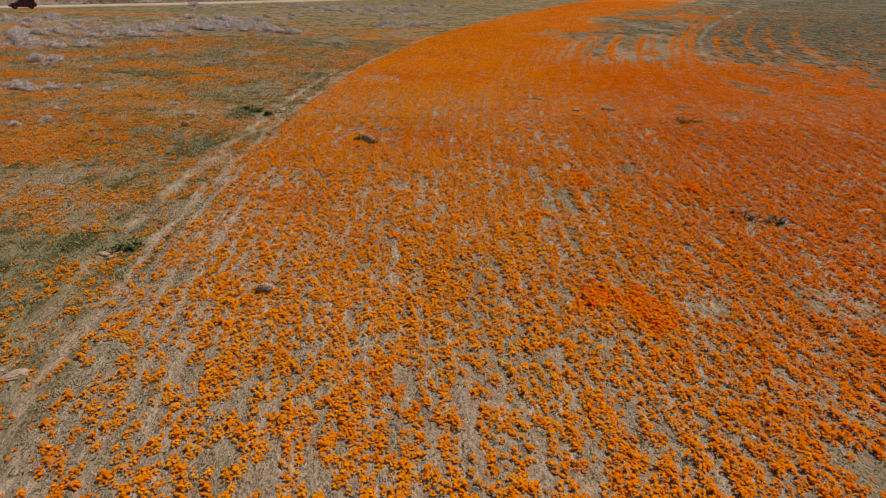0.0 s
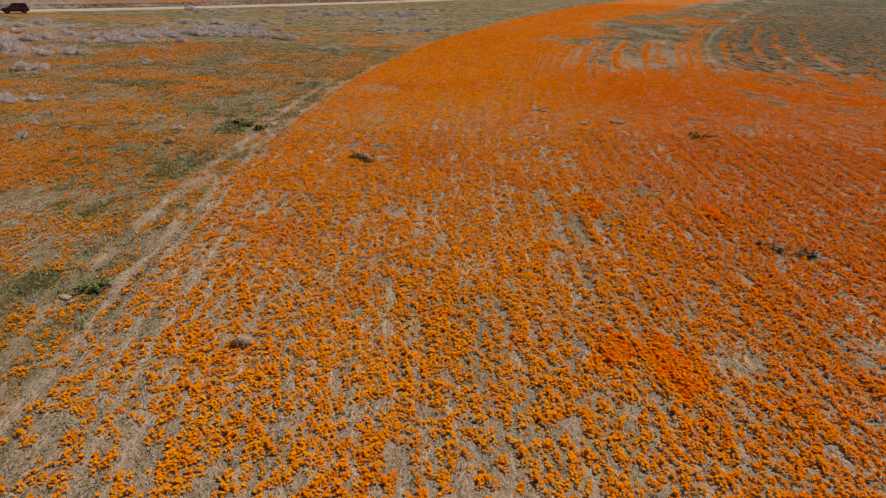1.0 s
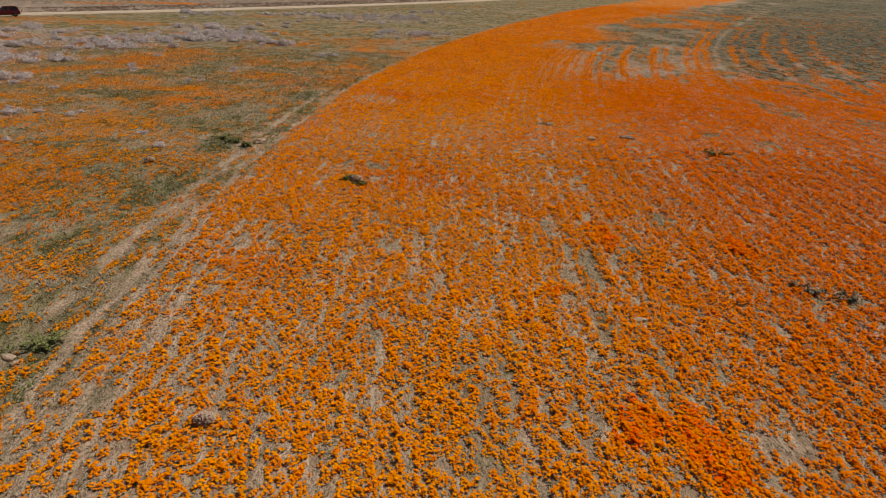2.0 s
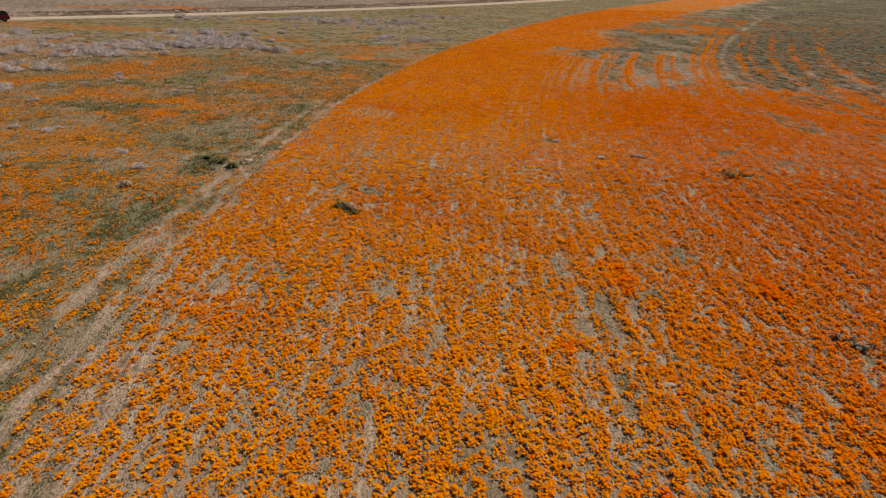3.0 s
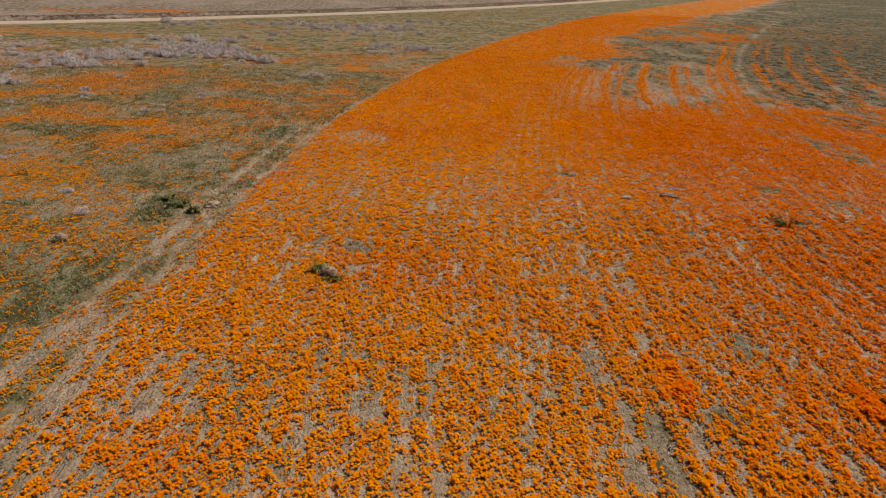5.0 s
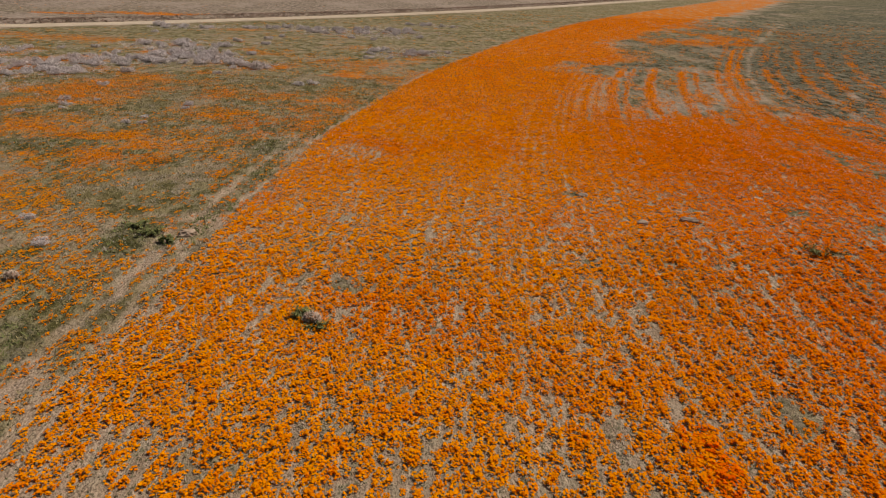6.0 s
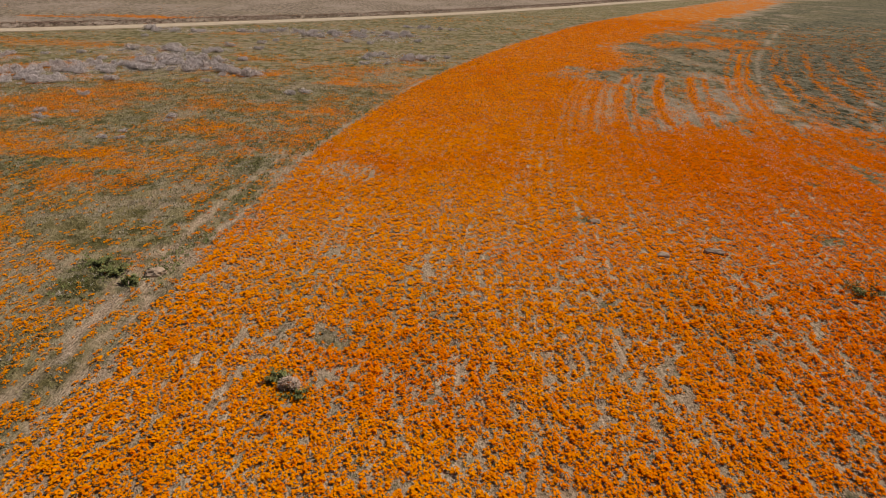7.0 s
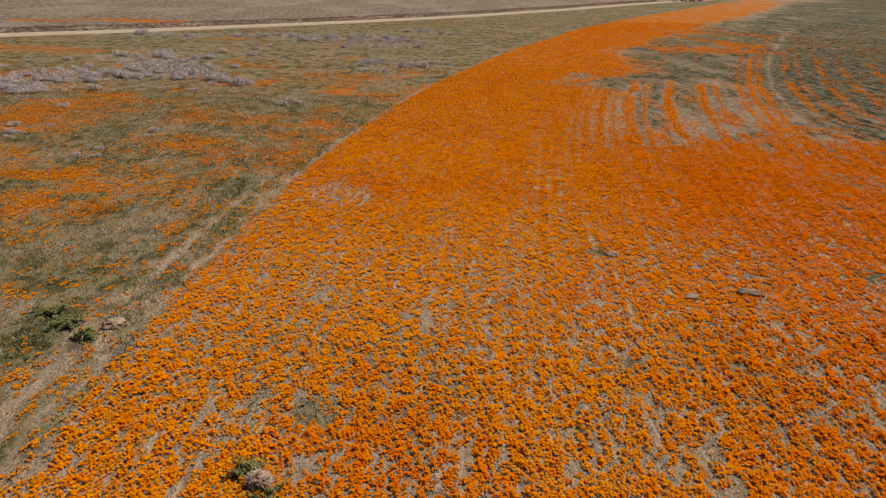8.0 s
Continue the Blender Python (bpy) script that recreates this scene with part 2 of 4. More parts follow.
def blobs(x, y, rows, seed=3):
    """Ragged elliptical patches: rows of x, y, half width, half length."""
    out = np.zeros_like(x)
    wob = fbm(x, y, 1.3, 2.0, seed) - 0.5
    for cx, cy, rx, ry in rows:
        d = np.sqrt(((x - cx) / rx) ** 2 + ((y - cy) / ry) ** 2) + wob * 0.9
        out = np.maximum(out, 1 - smooth(d, 0.6, 1.1))
    return out


# dark green and barren patches of the meadow
GREEN_PATCHES = ((-18.1, 74.4, 1.4, 2.0), (-25.0, 75.6, 1.2, 0.8), (-22.6, 69.0, 1.3, 1.3), (-18.9, 65.3, 1.5, 2.4), (-17.4, 75.9, 0.8, 1.2), (-17.7, 73.5, 1.0, 1.3), (-22.7, 90.1, 1.5, 1.0),
                 (-19.1, 49.8, 2.9, 0.5), (-17.2, 49.8, 1.1, 0.6), (-20.6, 48.2, 0.8, 0.6), (-16.3, 74.3, 0.5, 0.6), (-14.5, 92.0, 1.0, 3.0), (-30.0, 92.0, 5.0, 2.5))
BARREN = ((-20.7, 81.3, 3.2, 2.6), (-19.2, 83.4, 3.2, 3.0), (-18.4, 87.0, 2.4, 2.4), (-18.9, 66.0, 1.6, 2.4), (-21.0, 50.0, 5.0, 1.4), (-24.0, 44.0, 5.0, 2.0))
# gaps in the sowing: some show pale soil, some have filled with weeds; and where it stands thickest
SOIL_GAPS = ((-8.9, 91.2, 2.6, 2.6), (-12.9, 58.7, 0.7, 1.8), (-7.9, 77.9, 1.2, 1.3), (-4.1, 76.0, 0.8, 0.8), (-9.3, 70.0, 0.8, 1.2), (-7.1, 60.9, 0.5, 0.6), (-4.5, 66.5, 0.6, 1.6),
             (-6.9, 58.1, 0.8, 1.2), (-5.6, 58.8, 0.7, 2.0), (-4.9, 54.3, 0.5, 0.7), (3.0, 67.0, 1.3, 1.8), (0.7, 59.9, 0.9, 1.3), (2.4, 70.1, 1.1, 1.0), (3.5, 68.2, 0.8, 0.5),
             (17.0, 84.2, 0.9, 0.9), (10.6, 79.9, 1.2, 0.6), (-10.3, 39.9, 0.7, 1.9), (-7.7, 67.5, 0.6, 0.6), (-11.0, 70.0, 0.35, 1.1), (2.1, 38.4, 0.5, 0.6), (4.0, 36.9, 0.6, 0.8),
             (7.9, 44.6, 1.4, 1.9), (3.8, 45.2, 1.0, 1.3))
WEED_GAPS = ((1.2, 55.6, 1.0, 2.4), (3.9, 57.4, 1.0, 0.8), (5.6, 61.1, 1.3, 1.1), (19.5, 77.0, 1.4, 1.7), (27.6, 89.7, 2.0, 5.0), (22.1, 90.1, 1.7, 1.2), (16.6, 80.0, 1.0, 0.9),
             (25.7, 95.5, 2.0, 3.0), (-3.0, 88.3, 0.8, 0.9), (4.8, 82.6, 0.8, 0.6), (3.0, 72.6, 0.5, 0.6), (-3.0, 48.5, 0.45, 0.7), (-6.0, 44.4, 0.4, 0.45), (-7.4, 50.5, 0.5, 0.6),
             (0.7, 50.8, 0.6, 1.4), (9.5, 52.7, 1.5, 0.6), (-7.8, 70.2, 0.8, 1.0))
THICK = ((0.1, 46.0, 1.1, 1.3), (1.6, 45.1, 0.7, 1.8), (2.8, 59.5, 0.5, 2.2), (-0.6, 53.7, 0.4, 0.5), (8.4, 57.7, 0.6, 1.2), (4.9, 71.3, 1.0, 0.7))
# where the drill sowed thickly in the thin part: middle and half width, in metres across the rows
STRIPES = ((22.15, 0.55), (23.6, 0.22), (26.2, 0.55), (29.8, 0.5), (31.6, 0.25), (34.3, 0.3), (35.7, 0.42), (36.9, 0.3), (40.8, 0.5), (42.6, 0.3), (45.6, 0.5), (49.0, 0.6), (53.5, 0.6))
GREY_ROWS = ((16.9, 0.14), (17.9, 0.16), (18.8, 0.22), (20.2, 0.35), (21.2, 0.2))
WHEEL_ROW = 38.5


def bands(u, y, rows):
    """Stripes along the drill rows, wandering a little."""
    out = np.zeros_like(u)
    for middle, half in rows:
        wander = 0.35 * (fbm(y, y * 0 + middle, 14, 1, 47) - 0.5)
        out = np.maximum(out, 1 - smooth(np.abs(u - middle - wander), half * 0.2, half * 1.9))
    return out


def cover(x, y):
    """How much poppy, green, bare soil and dry grass grows at a place, each 0..1."""
    u, r, e = across(x, y), road_side(x, y), x - edge_x(y)
    inside = smooth(e, -0.1, 0.45)
    patch = fbm(x, y, 5.0, 8.0, 11)
    small = fbm(x, y, 0.9, 1.5, 23)
    rows = fbm(u, y, 0.55, 5.0, 31, 2)
    soil_gap, weed_gap = blobs(x, y, SOIL_GAPS, 19), blobs(x, y, WEED_GAPS, 25)
    # the sown field
    lines = smooth(np.sin(u * 2 * np.pi / 0.75 + 5.0 * fbm(u, y, 3, 40, 29)), 0.68, 0.97) * smooth(fbm(u, y, 1.2, 7.0, 33), 0.3, 0.6)
    field = np.interp(y, (30, 46, 56, 68, 80, 90, 105, 130, 170, 230, 400), (0.56, 0.58, 0.63, 0.73, 0.81, 0.88, 0.97, 1.0, 0.98, 0.96, 0.8))
    field = field + 0.14 * (patch - 0.5) * np.interp(y, (90, 115), (1, 0.5)) + 0.16 * (small - 0.5) + 0.24 * (rows - 0.5)
    field = field - 0.20 * (1 - smooth(e, 0.6, 5.0)) * (1 - smooth(y, 57, 66))
    field = field - 0.20 * (1 - smooth(e, 0.3, 2.5)) * smooth(y, 77, 84) * (1 - smooth(y, 92, 98))
    field = field - 0.34 * soil_gap * (0.4 + 1.2 * small) - 0.34 * weed_gap * (0.5 + small) + 0.3 * blobs(x, y, THICK, 21)
    worn = smooth(e, 36, 46) * smooth(y, 74, 90) * smooth(fbm(x, y, 5, 6, 43), 0.42, 0.62)
    field = field - 0.5 * worn - 0.42 * lines * (0.75 + 0.3 * smooth(u, 8, 16) * smooth(y, 85, 95)) + 0.08 * smooth(x - 0.12 * y, -10, 0) * smooth(-y, -110, -90)
    field = field - 0.5 * bands(u, y, GREY_ROWS) * smooth(y, 96, 108) * (1 - smooth(y, 132, 146)) * (0.3 + 0.7 * smooth(small, 0.2, 0.6))
    # the thin, striped part beyond, where drill passes show
    limit = np.interp(y, (100, 131, 136, 141, 148, 165, 172, 180, 195, 256, 292, 400, 2000), (22.2, 22.6, 15, 18, 23.5, 24, 20, 17.5, 20, 29, 35, 38, 60))
    limit = limit + 9 * (fbm(x, y, 6, 9, 39, 4) - 0.5) * smooth(y, 128, 140)
    grain = fbm(x, y, 0.9, 2.2, 49, 3) - 0.5
    start = 107 + 10 * (fbm(x, y, 2.0, 5, 41) - 0.5) + 20 * (fbm(u, y, 0.6, 30, 45, 3) - 0.5) + 5 * grain - 5 * smooth(u, 36, 46)
    thin = smooth(y - start, -7, 8) * smooth(e - limit + 7 * grain * smooth(y, 125, 140), -2.0 - 3 * smooth(y, 125, 140), 2.5 + 3 * smooth(y, 125, 140))
    strip = bands(u, y, STRIPES)
    broken = fbm(x, y, 2.2, 9.0, 53)
    near_part, far_part = 1 - smooth(y, 134, 146), smooth(y, 166, 182)
    east = smooth(u, 38, 42)
    sown = (0.95 - 0.25 * east) * strip * smooth(broken, 0.12 + 0.20 * east, 0.36 + 0.22 * east) * (near_part + (1 - near_part) * smooth(u, 33, 35) * (1 - 0.5 * far_part))
    sown = np.maximum(sown, 0.42 * smooth(fbm(x, y, 2.0, 3.6, 55, 4) + 0.5 * grain, 0.44, 0.74) * (near_part * (1 - 0.5 * east) + east * 0.35 + 0.15))
    sown = sown + 0.5 * grain * smooth(sown, 0.1, 0.5)
    mottle = fbm(x, y, 13, 15, 59, 5) + 0.5 * (rows - 0.5) + 0.3 * (small - 0.5)
    sown = np.maximum(sown, 0.74 * smooth(mottle, 0.32, 0.70) * far_part * (1 - smooth(e, 44, 62) * 0.55))
    sown = np.maximum(sown, 0.12 + 0.25 * (patch - 0.5) + 0.25 * (rows - 0.5) + 0.25 * grain)
    field = field * (1 - thin) + thin * sown
    faded = thin * smooth(y + 0.5 * (e - 40) + 40 * (fbm(x, y, 25, 30, 57, 4) - 0.5), 205, 262)
    field = field * (1 - faded * (0.97 - 0.5 * smooth(mottle, 0.5, 0.75) * (1 - smooth(y, 260, 330))))
    # the meadow between the track and the road
    drift = fbm(x, y, 5.5, 4.5, 61, 4)
    meadow = np.interp(y, (36, 50, 62, 82, 100, 125, 150, 175), (0.47, 0.50, 0.56, 0.56, 0.49, 0.42, 0.26, 0.12))
    meadow = meadow + 0.75 * (drift - 0.5) + 0.5 * (fbm(x, y, 1.8, 1.5, 67) - 0.5)
    meadow = np.maximum(meadow, 0.6 * blobs(x, y, ((-56, 158, 15, 5), (-72, 160, 10, 5), (-47, 133, 6, 6), (-62, 132, 6, 7), (-10, 137, 6, 4), (-36, 180, 6, 4)), 71))
    meadow = np.where(r > 0, 0.75 * blobs(x, y, ((-62, 213, 17, 6), (-105, 178, 14, 6), (-80, 206, 9, 3)), 73), meadow)
    green_patch, barren = blobs(x, y, GREEN_PATCHES, 5), blobs(x, y, BARREN, 15)
    meadow = meadow * (1 - 0.6 * green_patch) * (1 - 0.75 * barren)
    poppy = np.clip(field * inside + meadow * (1 - inside), 0, 1)
    # the two ruts of the track
    second = np.interp(y, (30, 66, 71, 76, 80, 86, 92), (-1.5, -1.6, -1.2, -1.0, -1.5, -1.9, -1.5))
    rut = 1 - smooth(np.abs(e + 0.1 + 0.6 * (small - 0.5)), 0.08, 0.42)
    rut = np.maximum(rut, (1 - smooth(np.abs(e - second + 0.9 * (small - 0.5)), 0.08, 0.54)) * (1 - smooth(y, 84, 98)))
    rut = rut * (1 - 0.8 * smooth(y, 80, 92))
    rut = np.maximum(rut, 0.85 * (1 - smooth(np.abs(e + 0.35 * (1 - smooth(y, 100, 116)) + 0.3 * (small - 0.5)), 0.05, 0.26)) * (1 - smooth(y, 128, 142)) * smooth(y, 84, 96))
    track = rut * (0.3 + 0.7 * smooth(fbm(x, y, 0.8, 2.2, 79, 4), 0.32, 0.58))
    lane = (1 - smooth(np.abs(e + 0.8), 0.9, 1.6)) * (1 - smooth(y, 84, 100))
    wheel = (1 - smooth(np.abs(u - WHEEL_ROW), 0.12, 0.34)) * smooth(y, 104, 116) * 0.62 * (1 - smooth(y, 225, 300))
    poppy = poppy * (1 - 0.92 * track) * (1 - 0.25 * lane) * (1 - 0.9 * wheel) * np.where(np.abs(r) < 6, 0, 1)
    green = (1 - inside) * np.interp(y, (36, 60, 80, 120), (0.66, 0.66, 0.68, 0.8)) * (0.5 + 0.65 * smooth(fbm(x, y, 3.5, 2.5, 83), 0.3, 0.7)) * np.where(r > -4, 0.25, 1)
    green = np.maximum(green * (1 - 0.35 * lane), 0.55 * lane * smooth(fbm(x, y, 1.2, 3.5, 85), 0.3, 0.65))
    green = np.maximum(green, 0.7 * worn + 0.7 * green_patch)
    green = np.maximum(green, thin * (0.54 + 0.25 * (1 - near_part) + 0.4 * east) * (0.5 + 0.8 * smooth(fbm(x, y, 4, 7, 89, 4), 0.3, 0.7)) * (1 - strip * near_part) * (1 - 0.3 * faded))
    green = np.maximum(green, inside * 0.35 * smooth(patch, 0.55, 0.75))
    green = np.maximum(green, 0.6 * weed_gap * (0.4 + small))
    green = np.maximum(green, 0.28 * smooth(fbm(x, y, 40, 18, 97), 0.5, 0.7) * (r > 8))
    bare = np.maximum(track, 0.75 * lines * inside * (1 - smooth(y, 80, 115)))
    bare = np.maximum(bare, np.maximum(wheel, 0.3 * soil_gap * (1 - small)))
    bare = np.maximum(bare, thin * near_part * 0.2 * smooth(fbm(u, y, 0.5, 10, 101), 0.5, 0.8) * (1 - east))
    bare = np.maximum(bare, bands(u, y, GREY_ROWS) * 0.3 * smooth(y, 98, 108) * (1 - smooth(y, 132, 146)))
    dry = np.clip(np.where(r > 4, 0.9, 0) + faded * inside * 0.45 + 0.6 * thin * near_part, 0, 1)
    # dark weed tone; strongest east in the thin part, where it paints lens falloff too
    dark_leaf = thin * ((0.45 * near_part + 0.7 * (1 - near_part)) * (1 - east) + 1.0 * east) * (0.5 + 0.9 * fbm(x, y, 5, 8, 103, 4)) * (1 - 0.25 * far_part)
    dark_leaf = np.clip(dark_leaf + 0.4 * worn + 0.3 * green_patch + 0.12 * weed_gap, 0, 1)
    return poppy, np.clip(green, 0, 1), np.clip(bare, 0, 1), dry, dark_leaf


def ground_z(x, y):
    e = x - edge_x(y)
    z = 0.16 * (fbm(x, y, 14, 14, 107) - 0.5) + 0.07 * (fbm(x, y, 1.5, 2.2, 109) - 0.5)
    z = z + 0.03 * np.sin(across(x, y) * 2 * np.pi / 0.9) * smooth(e, 0.5, 2) * (1 - smooth(y, 100, 140))
    z = z - 0.07 * ((1 - smooth(np.abs(e + 0.1), 0.1, 0.45)) + (1 - smooth(np.abs(e + 1.55), 0.1, 0.45))) * (1 - smooth(y, 95, 115))
    r = road_side(x, y)
    z = z * smooth(np.abs(r), 3.5, 8) + 0.55 * smooth(r, 4.2, 6.5) * (1 - smooth(r, 7.5, 11))
    return z


def height(x, y):
    return float(ground_z(np.array([float(x)]), np.array([float(y)]))[0])


# ---------------------------------------------------------------- mesh helpers
def mesh_from(name, verts, tris, mats, index=None):
    """A triangle mesh from arrays."""
    me = bpy.data.meshes.new(name)
    n, k = len(verts), len(tris)
    me.vertices.add(n)
    me.vertices.foreach_set("co", np.ascontiguousarray(verts, dtype=np.float32).ravel())
    me.loops.add(3 * k)
    me.loops.foreach_set("vertex_index", np.ascontiguousarray(tris, dtype=np.int32).ravel())
    me.polygons.add(k)
    me.polygons.foreach_set("loop_start", np.arange(0, 3 * k, 3, dtype=np.int32))
    for m in mats:
        me.materials.append(m)
    if index is not None:
        me.polygons.foreach_set("material_index", np.ascontiguousarray(index, dtype=np.int32))
    me.update(calc_edges=True)
    return me


def part(name, bm, mat, parent, label=""):
    """Links a bmesh as one mesh object under a thing or a part."""
    me = bpy.data.meshes.new(name)
    bm.normal_update()
    bm.to_mesh(me)
    bm.free()
    me.materials.append(mat)
    ob = new(name, me)
    ob.parent = parent
    return tagged(ob, label)


rng = np.random.default_rng(7)

# ---------------------------------------------------------------- ground
def graded(parts):
    return np.concatenate([np.arange(a, b, s) for a, b, s in parts])


gx = np.concatenate([-np.geomspace(4500, 130, 16), graded([(-125, -45, 1.0), (-45, -26, 0.5), (-26, -19, 0.36), (-19, -13, 0.18), (-13, 22, 0.4), (22, 60, 0.6), (60, 120, 1.0), (120, 230, 2.5)]), np.geomspace(232, 4500, 22)])
gy = np.concatenate([-np.geomspace(4500, 8, 18), graded([(-4, 30, 2.0), (30, 110, 0.5), (110, 180, 0.85), (180, 300, 1.8), (300, 460, 3.5)]), np.geomspace(464, 4800, 50)])
GX, GY = np.meshgrid(gx, gy)
X, Y = GX.ravel(), GY.ravel()
nx, ny = len(gx), len(gy)
ids = np.arange(nx * ny).reshape(ny, nx)
a, b, c, d = ids[:-1, :-1].ravel(), ids[:-1, 1:].ravel(), ids[1:, 1:].ravel(), ids[1:, :-1].ravel()
me = mesh_from("ground", np.c_[X, Y, ground_z(X, Y)], np.r_[np.c_[a, b, c], np.c_[a, c, d]], [SOIL])
me.polygons.foreach_set("use_smooth", np.ones(len(me.polygons), dtype=bool))
P, G, B, D, W = cover(X, Y)
ahead = (X > -19 - 0.56 * (Y - 38)) & (X < 10 + 0.74 * (Y - 38)) & (Y > 33)
P = P * np.where(ahead, 0.95 * smooth(Y, 57, 98), 0.95)          # nearer than this the poppies are all plants
attr = me.attributes.new("cover", "FLOAT_COLOR", "POINT")
attr.data.foreach_set("color", np.c_[P, G, B, D].astype(np.float32).ravel())
me.attributes.new("dark_leaf", "FLOAT", "POINT").data.foreach_set("value", W.astype(np.float32))
tagged(new("ground", me), "dry pinkish soil with drill rows, wheel ruts and patchy low herbs", "ground", kind="structure")


# ---------------------------------------------------------------- road
def ribbon(name, lo, hi, lift, mat, label, category):
    bm = bmesh.new()
    offsets = np.linspace(lo, hi, 7)
    rows = []
    for i in range(1, len(_rx) - 1):
        t = Vector((_rx[i + 1] - _rx[i - 1], _ry[i + 1] - _ry[i - 1], 0)).normalized()
        nrm = Vector((-t.y, t.x, 0))
        line = []
        for k, o in enumerate(offsets):
            wob = 0.35 * (noise.noise((_rs[i] * 0.11, o, 3.0))) if k in (0, 6) else 0.0
            p = Vector((_rx[i], _ry[i], 0)) + nrm * (o + wob)
            z = lift + 0.05 - 0.08 * abs(o / hi) ** 2 - (0.03 if abs(abs(o) - 1.0) < 0.5 else 0)
            line.append(bm.verts.new((p.x, p.y, z)))
        rows.append(line)
    for r0, r1 in zip(rows, rows[1:]):
        for k in range(6):
            bm.faces.new((r0[k], r0[k + 1], r1[k + 1], r1[k]))
    return tagged(part(name, bm, mat, None), label, category, kind="structure")


ribbon("road", -3.2, 3.2, 0.09, GRAVEL, "pale graded dirt road with faint wheel tracks", "road")


# ---------------------------------------------------------------- scattered plants
def blossom(radius, depth, petals=3):
    """An open cup of petals; with two petals, a folded pair."""
    if petals == 2:
        v = [(0, -radius, 0.3 * depth), (0, radius, 0.3 * depth), (radius, 0, depth), (-radius, 0, depth)]
        return np.array(v), np.array([(0, 2, 1), (0, 1, 3)])
    v, t = [(0, 0, 0)], []
    for i in range(petals):
        a = 2 * math.pi * i / petals
        v.append((1.1 * radius * math.cos(a), 1.1 * radius * math.sin(a), depth * (1.0 if i % 2 else 0.55)))
        t.append((0, 1 + i, 1 + (i + 1) % petals))
    return np.array(v), np.array(t)


def turned(v, yaw, tilt):
    m = np.array(Euler((tilt, 0, yaw)).to_matrix())
    return v @ m.T


def blade(length, width, lean):
    v = np.array([(-width / 2, 0, 0), (width / 2, 0, 0), (0, length * math.sin(lean), length * math.cos(lean))])
    return v, np.array([(0, 1, 2)])


def tuft(flowers, radius, size, leaves, leaf_len, leaf_w, top, seed, petals=2, long=1.35):
    """A poppy plant: ferny leaves below, open flowers above. Returns verts, tris, material index."""
    r = random.Random(seed)
    vs, ts, ms, n = [], [], [], 0
    for _ in range(flowers):
        v, t = blossom(size * r.uniform(0.75, 1.25), size * r.uniform(0.15, 0.5), petals)
        a, d = r.uniform(0, 6.283), radius * math.sqrt(r.random())
        v = turned(v, r.uniform(0, 6.283), r.uniform(-0.4, 0.4))
        v = v + np.array((d * math.cos(a), d * math.sin(a) * long, top * (r.uniform(0.6, 1.0) - 0.55 * (d / radius) ** 2)))
        vs.append(v), ts.append(t + n), ms.append(np.zeros(len(t), int))
        n += len(v)
    for _ in range(leaves):
        v, t = blade(leaf_len * r.uniform(0.6, 1.2), leaf_w * r.uniform(0.7, 1.3), r.uniform(0.35, 1.35))
        a, d = r.uniform(0, 6.283), radius * 0.7 * r.random()
        v = turned(v, r.uniform(0, 6.283), 0) + np.array((d * math.cos(a), d * math.sin(a), 0.0))
        vs.append(v), ts.append(t + n), ms.append(np.ones(len(t), int))
        n += len(v)
    return np.concatenate(vs), np.concatenate(ts), np.concatenate(ms)


def scatter(name, x, y, scale, templates, mats, label, category, sink=0.0, along=None):
    """Plants every template at its share of the places, joined into one object."""
    pick = rng.integers(0, len(templates), len(x))
    z = ground_z(x, y) - sink
    V, T, M, n = [], [], [], 0
    for k, (v, t, m) in enumerate(templates):
        sel = np.nonzero(pick == k)[0]
        if not len(sel):
            continue
        yaw = rng.uniform(0, 2 * np.pi, len(sel))
        if along is not None:
            yaw = rng.normal(0, along, len(sel)) - np.arctan(0.0012 * across(x[sel], y[sel]) + (edge_x(y[sel] + 3) - edge_x(y[sel] - 3)) / 6)
        c, s, q = np.cos(yaw)[:, None], np.sin(yaw)[:, None], scale[sel][:, None]
        px = (v[None, :, 0] * c - v[None, :, 1] * s) * q + x[sel][:, None]
        py = (v[None, :, 0] * s + v[None, :, 1] * c) * q + y[sel][:, None]
        pz = v[None, :, 2] * q + z[sel][:, None]
        V.append(np.stack([px, py, pz], -1).reshape(-1, 3))
        T.append((t[None] + n + (np.arange(len(sel)) * len(v))[:, None, None]).reshape(-1, 3))
        M.append(np.tile(m, len(sel)))
        n += len(sel) * len(v)
    me = mesh_from(name, np.concatenate(V), np.concatenate(T), mats, np.concatenate(M))
    return tagged(new(name, me), label, category, kind="stuff")


def places(y0, y1, spacing):
    """A jittered grid over the fan of land ahead."""
    xs = np.arange(-20 - 0.56 * (y1 - 38), 12 + 0.74 * (y1 - 38), spacing)
    ys = np.arange(y0, y1, spacing)
    x, y = [q.ravel() for q in np.meshgrid(xs, ys)]
    x = x + rng.uniform(-0.5, 0.5, len(x)) * spacing
    y = y + rng.uniform(-0.5, 0.5, len(y)) * spacing
    keep = (x > -19 - 0.56 * (y - 38)) & (x < 10 + 0.74 * (y - 38))
    return x[keep], y[keep]


